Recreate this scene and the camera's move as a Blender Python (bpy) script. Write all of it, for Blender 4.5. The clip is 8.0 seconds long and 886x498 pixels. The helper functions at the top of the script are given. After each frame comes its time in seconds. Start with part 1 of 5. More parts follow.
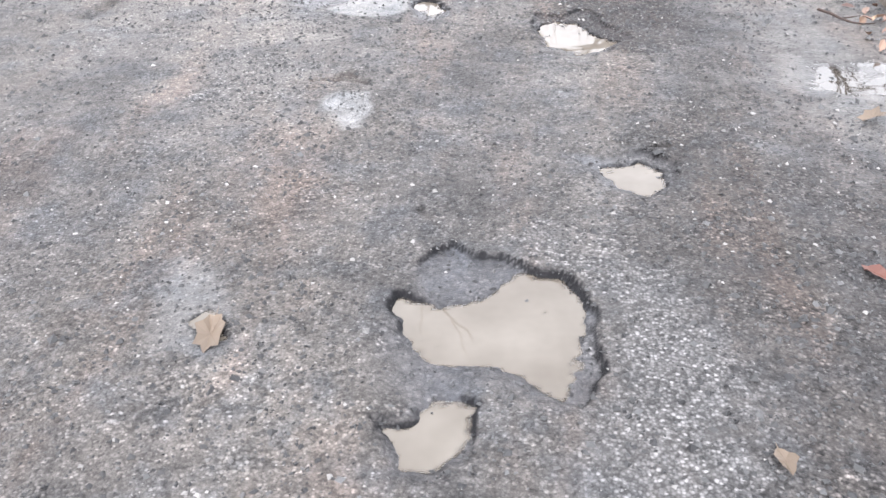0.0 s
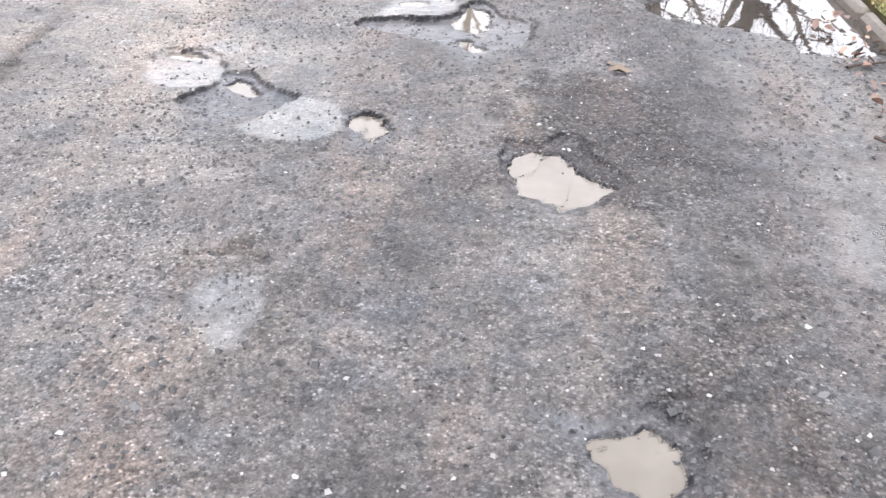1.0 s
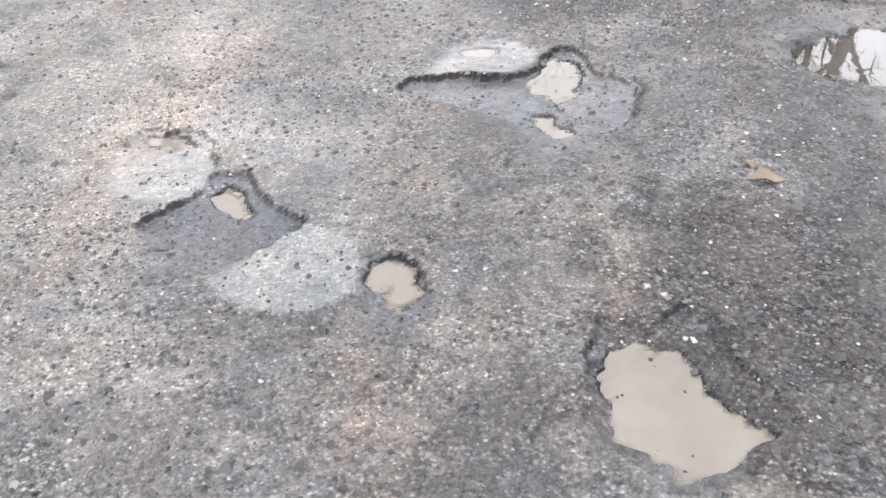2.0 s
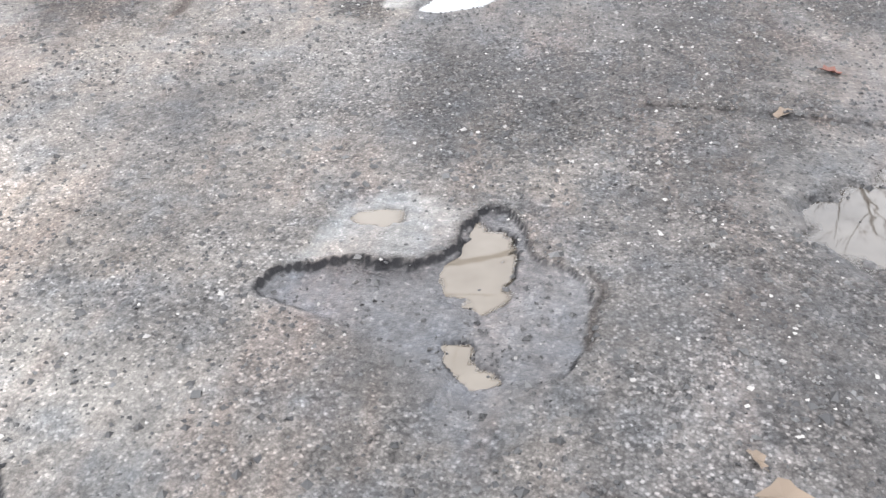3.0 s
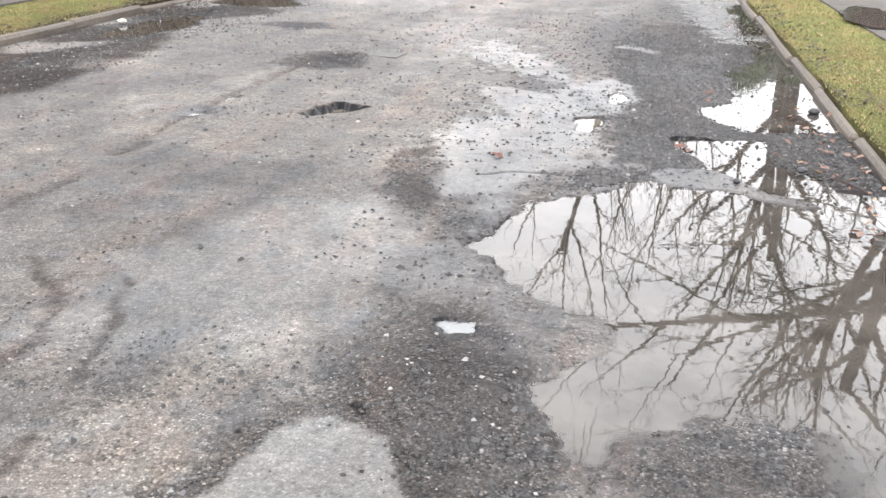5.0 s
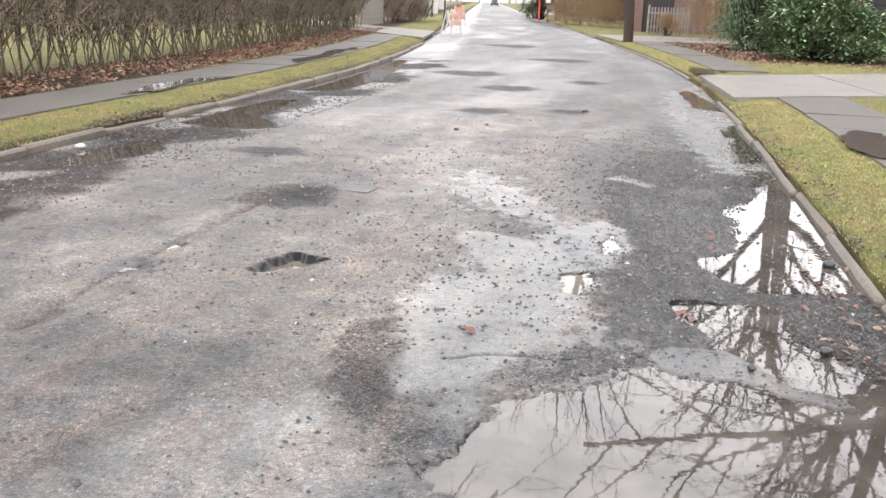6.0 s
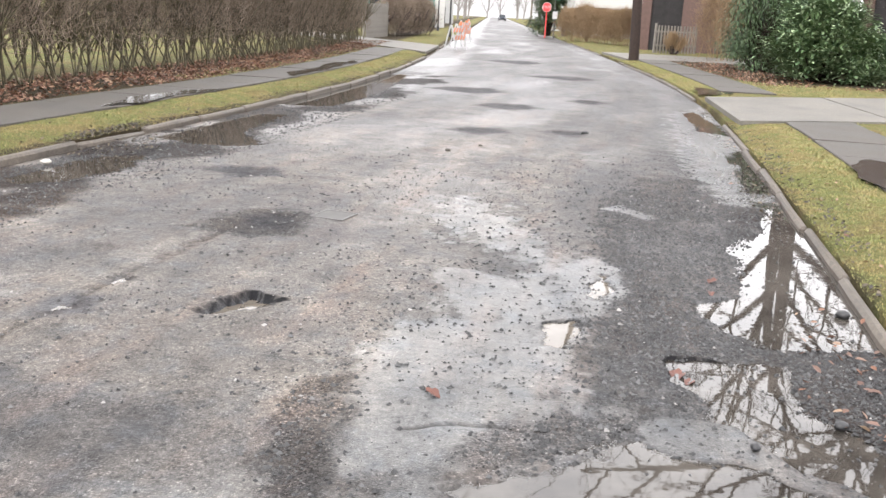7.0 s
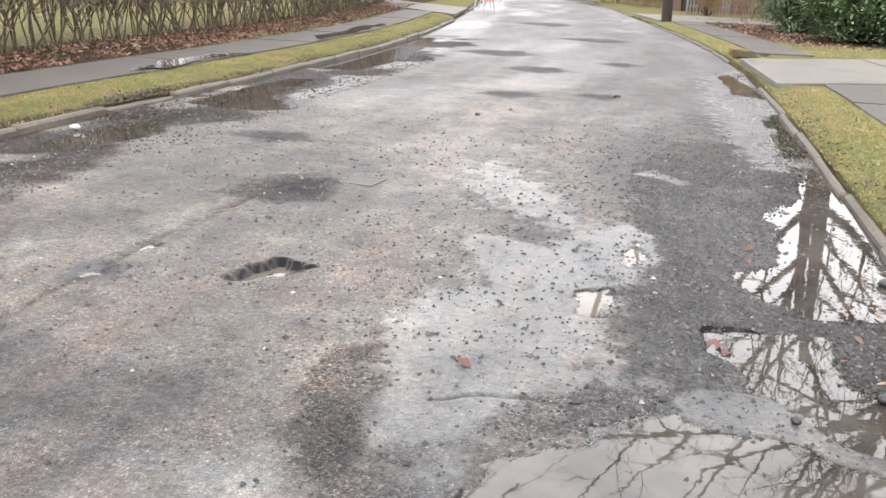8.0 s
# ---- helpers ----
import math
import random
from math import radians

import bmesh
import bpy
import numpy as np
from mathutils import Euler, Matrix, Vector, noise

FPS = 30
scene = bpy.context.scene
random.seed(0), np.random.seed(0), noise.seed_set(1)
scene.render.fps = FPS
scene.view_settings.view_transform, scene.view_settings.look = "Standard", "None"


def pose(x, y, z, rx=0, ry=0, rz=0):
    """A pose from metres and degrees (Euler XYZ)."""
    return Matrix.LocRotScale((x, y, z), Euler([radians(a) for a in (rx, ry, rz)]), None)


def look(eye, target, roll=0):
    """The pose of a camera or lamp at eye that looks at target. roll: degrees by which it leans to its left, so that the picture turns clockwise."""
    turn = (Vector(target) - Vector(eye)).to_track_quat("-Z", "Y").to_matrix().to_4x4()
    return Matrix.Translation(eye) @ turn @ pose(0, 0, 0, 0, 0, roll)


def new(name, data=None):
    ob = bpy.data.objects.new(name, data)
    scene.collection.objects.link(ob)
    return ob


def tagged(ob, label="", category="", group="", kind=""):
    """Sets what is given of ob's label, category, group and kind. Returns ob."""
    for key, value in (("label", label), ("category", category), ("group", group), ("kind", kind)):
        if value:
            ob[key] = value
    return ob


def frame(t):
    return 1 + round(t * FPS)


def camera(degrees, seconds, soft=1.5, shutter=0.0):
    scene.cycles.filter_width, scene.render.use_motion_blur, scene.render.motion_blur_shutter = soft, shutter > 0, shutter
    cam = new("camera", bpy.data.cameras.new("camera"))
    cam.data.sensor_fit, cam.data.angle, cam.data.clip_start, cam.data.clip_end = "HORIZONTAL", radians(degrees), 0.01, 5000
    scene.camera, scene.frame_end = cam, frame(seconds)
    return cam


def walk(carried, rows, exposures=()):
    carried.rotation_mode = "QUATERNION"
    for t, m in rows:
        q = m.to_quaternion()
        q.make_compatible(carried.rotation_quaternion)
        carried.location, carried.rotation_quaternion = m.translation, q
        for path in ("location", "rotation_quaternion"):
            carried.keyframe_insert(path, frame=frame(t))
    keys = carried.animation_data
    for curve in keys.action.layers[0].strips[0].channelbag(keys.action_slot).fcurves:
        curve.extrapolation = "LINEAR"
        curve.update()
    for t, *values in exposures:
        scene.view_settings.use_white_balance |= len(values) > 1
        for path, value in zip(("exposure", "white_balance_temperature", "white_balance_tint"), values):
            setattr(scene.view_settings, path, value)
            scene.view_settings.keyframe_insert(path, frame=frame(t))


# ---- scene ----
cam = camera(52.8, 8.0)
PATH = [
    (0, (-0.013, 0.052, 1.435), (-0.164, 1.701, 0.314), -0.6),
    (0.5, (0.054, 0.651, 1.405), (-0.091, 2.316, 0.306), 0.7),
    (1, (0.067, 1.266, 1.398), (-0.067, 2.939, 0.311), 0.6),
    (1.2, (0.07, 1.539, 1.388), (-0.122, 3.199, 0.288), 0.1),
    (2.3, (0.016, 2.87, 1.372), (-0.308, 4.441, 0.177), -2.4),
    (2.5, (0.032, 3.129, 1.375), (-0.282, 4.69, 0.165), -2.2),
    (3, (0.067, 3.687, 1.388), (-0.199, 5.272, 0.198), -1.5),
    (3.5, (0.135, 4.226, 1.421), (-0.133, 5.871, 0.316), -1.5),
    (4, (0.264, 4.774, 1.501), (-0.046, 6.488, 0.517), 0.4),
    (4.5, (0.287, 5.35, 1.478), (-0.01, 7.132, 0.62), 1.5),
    (5, (0.308, 5.878, 1.496), (-0.085, 7.69, 0.747), 1.5),
    (5.2, (0.327, 6.081, 1.547), (-0.102, 7.906, 0.851), 1.5),
    (6.3, (0.251, 7.043, 1.656), (-0.142, 8.935, 1.138), 1.9),
    (6.5, (0.288, 7.196, 1.655), (-0.115, 9.086, 1.142), 2.3),
    (7, (0.317, 7.416, 1.67), (-0.095, 9.303, 1.155), 2.9),
    (7.5, (0.288, 7.484, 1.662), (-0.131, 9.364, 1.123), 2.4),
    (8, (0.283, 7.501, 1.656), (-0.182, 9.354, 1.062), 2.5),
]
walk(cam, [(t, look(eye, target, roll)) for t, eye, target, roll in PATH], exposures=[(0.0, 1.13, 6130, 13), (0.5, 1.25, 6130, 13), (1.0, 1.12, 6150, 14), (2.5, 1.06, 6200, 11), (3.5, 1.08, 6260, 11), (4.0, 1.06, 6320, 11), (4.5, 0.76, 6350, 11), (5.0, 0.92, 6380, 11), (6.5, 0.86, 6450, 12), (8.0, 0.84, 6450, 12)])

# ---- light: a white overcast sky ----
world = bpy.data.worlds.new("overcast_sky")
scene.world = world
world.use_nodes = True
wt = world.node_tree
wt.nodes.clear()
w_out = wt.nodes.new("ShaderNodeOutputWorld")
w_bg = wt.nodes.new("ShaderNodeBackground")
w_sky = wt.nodes.new("ShaderNodeTexSky")
w_sky.sky_type = "NISHITA"
w_sky.sun_disc = False
w_sky.sun_elevation = radians(38)
w_sky.sun_rotation = radians(200)
w_sky.air_density, w_sky.dust_density = 1.5, 6.0
w_hsv = wt.nodes.new("ShaderNodeHueSaturation")
w_hsv.inputs["Saturation"].default_value = 0.12
w_mix = wt.nodes.new("ShaderNodeMix")
w_mix.data_type = "RGBA"
w_mix.inputs["Factor"].default_value = 0.75
w_mix.inputs["B"].default_value = (20.5, 20.4, 20.6, 1)
wt.links.new(w_sky.outputs["Color"], w_hsv.inputs["Color"])
wt.links.new(w_hsv.outputs["Color"], w_mix.inputs["A"])
wt.links.new(w_mix.outputs["Result"], w_bg.inputs["Color"])
wt.links.new(w_bg.outputs["Background"], w_out.inputs["Surface"])
w_bg.inputs["Strength"].default_value = 0.13
sun = new("sun", bpy.data.lights.new("sun", "SUN"))
sun.data.energy, sun.data.angle, sun.data.color = 0.9, radians(25), (1.0, 0.96, 0.9)
sun.matrix_world = look((-6, -14, 16), (0, 0, 0))


# ---- materials ----
class Nodes:
    """A small helper that builds one principled material."""

    def __init__(self, name):
        self.mat = bpy.data.materials.new(name)
        self.mat.use_nodes = True
        self.t = self.mat.node_tree
        self.p = self.t.nodes["Principled BSDF"]
        self.coord = self.t.nodes.new("ShaderNodeTexCoord").outputs["Object"]

    def add(self, kind, **values):
        n = self.t.nodes.new(kind)
        for k, v in values.items():
            n.inputs[k].default_value = v
        return n

    def link(self, a, b):
        self.t.links.new(a, b)

    def noise(self, scale, detail=4.0, rough=0.6, coord=None):
        n = self.add("ShaderNodeTexNoise", Scale=scale, Detail=detail, Roughness=rough)
        self.link(coord or self.coord, n.inputs["Vector"])
        return n.outputs["Fac"]

    def cells(self, scale, randomness=1.0):
        n = self.add("ShaderNodeTexVoronoi", Scale=scale, Randomness=randomness)
        self.link(self.coord, n.inputs["Vector"])
        bw = self.t.nodes.new("ShaderNodeSeparateColor")
        self.link(n.outputs["Color"], bw.inputs["Color"])
        return bw.outputs["Red"], n.outputs["Distance"], bw.outputs["Green"]

    def ramp(self, fac, stops):
        n = self.t.nodes.new("ShaderNodeValToRGB")
        e = n.color_ramp.elements
        while len(e) < len(stops):
            e.new(0.5)
        for el, (at, c) in zip(e, stops):
            el.position = at
            el.color = (*c, 1) if isinstance(c, tuple) else (c, c, c, 1)
        self.link(fac, n.inputs["Fac"])
        return n.outputs["Color"]

    def mix(self, fac, a, b, blend="MIX"):
        n = self.t.nodes.new("ShaderNodeMix")
        n.data_type, n.blend_type = "RGBA", blend
        for key, v in (("Factor", fac), ("A", a), ("B", b)):
            if isinstance(v, (int, float)):
                n.inputs[key].default_value = v if key == "Factor" else (v, v, v, 1)
            elif isinstance(v, tuple):
                n.inputs[key].default_value = (*v, 1)
            else:
                self.link(v, n.inputs[key])
        return n.outputs["Result"]

    def math(self, op, a, b=0.0, clamp=False):
        n = self.t.nodes.new("ShaderNodeMath")
        n.operation, n.use_clamp = op, clamp
        for i, v in enumerate((a, b)):
            if isinstance(v, (int, float)):
                n.inputs[i].default_value = v
            else:
                self.link(v, n.inputs[i])
        return n.outputs[0]

    def attr(self, name):
        n = self.t.nodes.new("ShaderNodeAttribute")
        n.attribute_name = name
        return n.outputs["Fac"]

    def random(self):
        return self.t.nodes.new("ShaderNodeObjectInfo").outputs["Random"]

    def island(self):
        return self.t.nodes.new("ShaderNodeNewGeometry").outputs["Random Per Island"]

    def set(self, **values):
        for k, v in values.items():
            k = k.replace("_", " ")
            if isinstance(v, (int, float)):
                self.p.inputs[k].default_value = v
            elif isinstance(v, tuple):
                self.p.inputs[k].default_value = (*v, 1)
            else:
                self.link(v, self.p.inputs[k])
        return self

    def bump(self, height, strength=0.4, distance=0.01):
        n = self.add("ShaderNodeBump", Strength=strength, Distance=distance)
        self.link(height, n.inputs["Height"])
        self.link(n.outputs["Normal"], self.p.inputs["Normal"])
        return self


def asphalt_material():
    m = Nodes("asphalt")
    slab, gravel, sub, wet = (m.attr(a) for a in ("slab", "gravel", "sub", "wet"))
    tar_shade, dirt = m.attr("tar_shade"), m.attr("dirt")
    along = m.t.nodes.new("ShaderNodeMapping")
    along.inputs["Scale"].default_value = (1.0, 0.22, 1.0)
    m.link(m.coord, along.inputs["Vector"])
    worn = along.outputs["Vector"]
    r1, d1, g1 = m.cells(150)
    r2, d2, g2 = m.cells(112)
    r3, d3, g3 = m.cells(74)
    grains = m.ramp(r1, [(0.0, 0.02), (0.08, 0.05), (0.3, 0.084), (0.72, 0.096), (0.92, 0.135), (0.98, 0.25)])
    coarse = m.ramp(r2, [(0.0, 0.012), (0.3, 0.026), (0.38, 0.08), (0.7, 0.1), (0.86, 0.15), (0.965, 0.29)])
    grains = m.mix(1.0, grains, m.ramp(d1, [(0.35, 1.0), (0.7, 0.6)]), "MULTIPLY")
    coarse = m.mix(1.0, coarse, m.ramp(d2, [(0.3, 1.0), (0.65, 0.5)]), "MULTIPLY")
    fine = m.ramp(m.noise(420, 3), [(0.3, 0.8), (0.7, 1.18)])
    tint = m.ramp(m.noise(1.5, 6, 0.68, worn), [(0.34, (0.72, 0.71, 0.71)), (0.5, (1.0, 0.96, 0.92)), (0.66, (1.3, 1.22, 1.12))])
    mid = m.mix(1.0, m.ramp(m.noise(14, 7, 0.8), [(0.36, 0.72), (0.64, 1.2)]), m.ramp(m.noise(0.6, 5, 0.6, worn), [(0.38, 0.88), (0.62, 1.12)]), "MULTIPLY")
    loose = m.ramp(m.noise(5.5, 7, 0.72), [(0.44, 0.0), (0.6, 0.8)])
    rubble = m.math("ADD", m.math("MULTIPLY", gravel, 0.6), loose, True)
    chips = m.ramp(r3, [(0.0, 0.01), (0.17, 0.02), (0.2, 0.095), (0.86, 0.1), (0.95, 0.17), (0.985, 0.26)])
    coarse = m.mix(0.35, coarse, m.mix(1.0, chips, m.ramp(d3, [(0.3, 1.0), (0.62, 0.45)]), "MULTIPLY"))
    calm = m.mix(0.3, grains, (0.1, 0.097, 0.094))
    col = m.mix(rubble, calm, coarse)
    smooth = m.mix(0.45, grains, (0.13, 0.14, 0.142))
    col = m.mix(slab, col, smooth)
    under = m.mix(0.62, coarse, (0.034, 0.037, 0.046))
    col = m.mix(sub, col, under)
    clump = m.ramp(m.noise(38, 4, 0.7), [(0.34, 0.52), (0.46, 0.95), (0.56, 1.03), (0.68, 1.48)])
    for c in (fine, tint, mid, clump):
        col = m.mix(1.0, col, c, "MULTIPLY")
    patch = m.ramp(m.noise(2.3, 5, 0.62), [(0.36, 0.7), (0.46, 0.95), (0.54, 1.0), (0.66, 1.32)])
    col = m.mix(1.0, col, patch, "MULTIPLY")
    cool = m.ramp(m.noise(4.3, 4, 0.7), [(0.48, 0.0), (0.66, 0.8)])
    col = m.mix(cool, col, m.mix(1.0, col, (0.8, 0.89, 1.0), "MULTIPLY"))
    pink = m.ramp(m.noise(3.1, 4, 0.7, worn), [(0.5, 0.0), (0.68, 0.45)])
    col = m.mix(pink, col, m.mix(1.0, col, (1.15, 0.88, 0.78), "MULTIPLY"))
    bare = m.ramp(r2, [(0.0, 0.05), (0.25, 0.09), (0.6, 0.14), (0.85, 0.21), (0.97, 0.33)])
    bare = m.mix(1.0, bare, m.mix(1.0, m.ramp(d2, [(0.3, 1.0), (0.65, 0.45)]), fine, "MULTIPLY"), "MULTIPLY")
    col = m.mix(m.attr("pale"), col, bare)
    col = m.mix(1.0, col, (0.9, 0.88, 0.872), "MULTIPLY")
    col = m.mix(m.attr("sand"), col, m.mix(1.0, col, (1.58, 1.53, 1.45), "MULTIPLY"))
    col = m.mix(dirt, col, m.mix(0.3, m.mix(1.0, col, (0.42, 0.37, 0.35), "MULTIPLY"), (0.022, 0.019, 0.018)))
    # broken walls: bare bitumen, with the shade of the lip in its colour
    col = m.mix(tar_shade, col, (0.011, 0.011, 0.012))
    m.set(Base_Color=col)
    w = m.math("ADD", wet, m.math("MULTIPLY", m.math("SUBTRACT", m.noise(0.9, 5, 0.6, worn), 0.5), 0.7))
    m.set(Roughness=m.math("ADD", m.ramp(w, [(0.1, 0.6), (0.5, 0.42), (0.9, 0.25), (1.2, 0.14)]), m.math("MULTIPLY", dirt, 0.3), True), IOR=1.38)
    level = m.ramp(w, [(0.1, 0.3), (0.5, 0.5), (0.95, 0.68)])
    m.set(Specular_IOR_Level=m.math("MULTIPLY", level, m.math("SUBTRACT", 1.0, m.math("MULTIPLY", m.math("MAXIMUM", dirt, tar_shade), 0.88))))
    h = m.math("ADD", m.math("MULTIPLY", d1, 0.6), m.math("MULTIPLY", m.math("MULTIPLY", d2, rubble), 1.8))
    h = m.math("ADD", h, m.math("MULTIPLY", m.noise(300, 2), 0.35))
    h = m.math("MULTIPLY", h, m.math("SUBTRACT", 1.0, m.math("MULTIPLY", slab, 0.4)))
    h = m.math("MULTIPLY", h, m.math("SUBTRACT", 1.0, m.math("MULTIPLY", wet, 0.4), True))
    return m.bump(m.math("MULTIPLY", h, -1.0), 0.6, 0.005).mat


def water_material(name, dark, light, shore=True, ior=1.37, rough=0.018):
    m = Nodes(name)
    mud = m.ramp(m.noise(2.6, 4), [(0.35, dark), (0.65, light)])
    m.set(Base_Color=mud, Roughness=rough, IOR=ior)
    if shore:
        m.set(Alpha=m.ramp(m.attr("depth"), [(0.0, 0.15), (0.3, 0.65), (0.8, 1.0)]))
    return m.bump(m.noise(7, 2), 0.014, 0.02).mat


def grass_soil_material():
    m = Nodes("turf_and_soil")
    turf = m.attr("turf")
    n = m.noise(1.1, 6, 0.7)
    green = m.ramp(n, [(0.32, (0.095, 0.078, 0.035)), (0.43, (0.16, 0.128, 0.055)), (0.55, (0.105, 0.115, 0.04)), (0.68, (0.165, 0.12, 0.06))])
    earth = m.ramp(n, [(0.3, (0.018, 0.014, 0.011)), (0.7, (0.05, 0.035, 0.024))])
    col = m.mix(turf, earth, green)
    col = m.mix(1.0, col, m.ramp(m.noise(45, 5, 0.75), [(0.3, 0.4), (0.7, 1.4)]), "MULTIPLY")
    m.set(Base_Color=col, Roughness=0.95, Specular_IOR_Level=0.1)
    return m.bump(m.noise(70, 5, 0.7), 1.0, 0.03).mat


def blade_material(name, stops):
    m = Nodes(name)
    m.set(Base_Color=m.mix(1.0, m.ramp(m.island(), stops), m.ramp(m.noise(1.1, 3), [(0.3, 0.6), (0.7, 1.35)]), "MULTIPLY"), Roughness=0.6)
    return m.mat


def grass_blade_material():
    m = Nodes("winter_grass")
    patch = m.ramp(m.noise(0.75, 7, 0.75), [(0.34, (0.12, 0.15, 0.045)), (0.45, (0.27, 0.212, 0.085)), (0.53, (0.17, 0.19, 0.052)), (0.66, (0.28, 0.2, 0.095))])
    m.set(Base_Color=m.mix(1.0, patch, m.ramp(m.island(), [(0.0, 0.82), (1.0, 1.16)]), "MULTIPLY"), Roughness=0.6)
    return m.mat


def concrete_material(name, base, wetness=0.3):
    m = Nodes(name)
    n = m.noise(0.9, 6, 0.7)
    col = m.ramp(n, [(0.33, tuple(v * 0.5 for v in base)), (0.5, tuple(base)), (0.67, tuple(v * 1.25 for v in base))])
    col = m.mix(1.0, col, m.ramp(m.noise(30, 6, 0.75), [(0.3, 0.6), (0.7, 1.25)]), "MULTIPLY")
    m.set(Base_Color=col, Roughness=m.ramp(n, [(0.3, 0.75 - wetness), (0.65, 0.8)]))
    return m.bump(m.noise(120, 4), 0.35, 0.004).mat


def bark_material(name, dark, light):
    m = Nodes(name)
    n = m.noise(14, 5, 0.7)
    m.set(Base_Color=m.ramp(n, [(0.3, dark), (0.7, light)]), Roughness=0.85)
    return m.bump(n, 0.6, 0.02).mat


def plain_material(name, colour, rough=0.6, metal=0.0, vary=0.2, scale=6.0):
    m = Nodes(name)
    col = m.mix(1.0, colour, m.ramp(m.noise(scale, 5, 0.65), [(0.3, 1 - vary), (0.7, 1 + vary)]), "MULTIPLY")
    m.set(Base_Color=col, Roughness=rough, Metallic=metal)
    return m.mat


M_ASPHALT = asphalt_material()
M_WATER = water_material("muddy_water", (0.08, 0.068, 0.054), (0.125, 0.111, 0.093))
M_CLEAR = water_material("clear_water", (0.025, 0.022, 0.019), (0.065, 0.058, 0.05), ior=1.5)
M_FILM = water_material("thin_dark_water", (0.02, 0.018, 0.016), (0.04, 0.036, 0.03), False, 1.33, 0.12)
# muddy water whitened in its base colour for the sky it mirrors
M_SKYWHITE = water_material("sky_white_water", (0.115, 0.12, 0.12), (0.16, 0.165, 0.165))
M_SOIL = grass_soil_material()
M_WALK = concrete_material("damp_pavement", (0.05, 0.043, 0.035), 0.12)
M_DRIVE = concrete_material("pale_concrete", (0.115, 0.106, 0.09), 0.15)
M_KERB = concrete_material("kerb_stone", (0.085, 0.071, 0.057), 0.2)
M_BARK = bark_material("wet_bark", (0.012, 0.007, 0.006), (0.042, 0.025, 0.018))

# ---- plan ----
KERB_R, KERB_L = 1.75, -5.8


def bend(y):
    """How far the street has swung to the left at y."""
    return -0.175 * 4.0 * np.logaddexp(0, (np.asarray(y, float) - 29.0) / 4.0)


def smooth01(x):
    x = np.clip(x, 0, 1)
    return x * x * (3 - 2 * x)


def lattice(x, y, seed):
    """Smooth value noise from -1 to 1."""
    xi, yi = np.floor(x).astype(np.int64), np.floor(y).astype(np.int64)
    fx, fy = smooth01(x - xi), smooth01(y - yi)

    def h(a, b):
        v = (a * 374761393 + b * 668265263 + seed * 982451653) & 0x7FFFFFFF
        v = ((v ^ (v >> 13)) * 1274126177) & 0x7FFFFFFF
        return ((v ^ (v >> 16)) & 0xFFFF) / 32767.5 - 1.0

    a = h(xi, yi) * (1 - fx) + h(xi + 1, yi) * fx
    b = h(xi, yi + 1) * (1 - fx) + h(xi + 1, yi + 1) * fx
    return a * (1 - fy) + b * fy


def fbm(x, y, scale, seed, octaves=3):
    out, amp = 0.0, 1.0
    for k in range(octaves):
        out = out + amp * lattice(x * scale * 2**k + 37.1 * k, y * scale * 2**k - 11.7 * k, seed + k)
        amp *= 0.5
    return out


def inside(x, y, outline):
    """Signed distance to an outline, positive inside it."""
    p = np.array(outline, float)
    far = np.full(x.shape, 1e9)
    within = np.zeros(x.shape, bool)
    for (ax, ay), (bx, by) in zip(p, np.roll(p, -1, 0)):
        dx, dy = bx - ax, by - ay
        k = np.clip(((x - ax) * dx + (y - ay) * dy) / (dx * dx + dy * dy + 1e-12), 0, 1)
        far = np.minimum(far, np.hypot(x - ax - k * dx, y - ay - k * dy))
        cross = (ay > y) != (by > y)
        with np.errstate(divide="ignore", invalid="ignore"):
            within ^= cross & (x < (bx - ax) * (y - ay) / (by - ay + 1e-12) + ax)
    return np.where(within, far, -far)


def base_height(u, y):
    z = -0.034 * smooth01((u - 0.4) / 0.85) - 0.034 * smooth01((-4.3 - u) / 0.9)
    z = z - 0.022 * smooth01(1.6 - np.hypot((u - 0.75) / 0.95, (y - 9.9) / 2.0))
    z = z + 0.008 * (1 - 0.7 * smooth01((y - 17) / 14)) * fbm(u, y, 0.7, 3) + 0.0035 * fbm(u, y, 4.0, 9, 3)
    return z


def spaced(stops):
    """Coordinates whose spacing changes evenly from stop to stop: (place, spacing)."""
    out = [stops[0][0]]
    for (a, sa), (b, sb) in zip(stops, stops[1:]):
        while out[-1] < b - 1e-6:
            k = (out[-1] - a) / (b - a)
            out.append(out[-1] + sa + (sb - sa) * k)
        out[-1] = b
    return np.array(out)


US = spaced([(KERB_L - 0.02, 0.07), (-3.2, 0.065), (-1.7, 0.03), (-1.3, 0.0095), (0.5, 0.0095), (0.75, 0.016), (KERB_R + 0.02, 0.018)])
YS = spaced([(-30, 2.0), (0.0, 0.2), (1.2, 0.01), (6.0, 0.0098), (6.4, 0.014), (7.0, 0.012), (7.2, 0.0095), (8.1, 0.0095), (8.4, 0.014), (13, 0.019), (16, 0.035), (32, 0.1), (60, 0.5), (140, 3.0), (600, 30)])
GU, GY = np.meshgrid(US, YS)
ROAD = base_height(GU, GY)
MASK = {k: np.zeros(GU.shape) for k in ("slab", "gravel", "sub", "wet", "dirt", "sand", "pale")}
MASK["wet"] += 0.2 * smooth01((GU - 0.3) / 0.8) + 0.3 * smooth01((-4.0 - GU) / 0.8)
MASK["wet"] += 0.2 * smooth01(fbm(GU, 0.35 * GY, 0.6, 61) * 1.4) + 0.22 * smooth01((GY - 12.0) / 14.0)
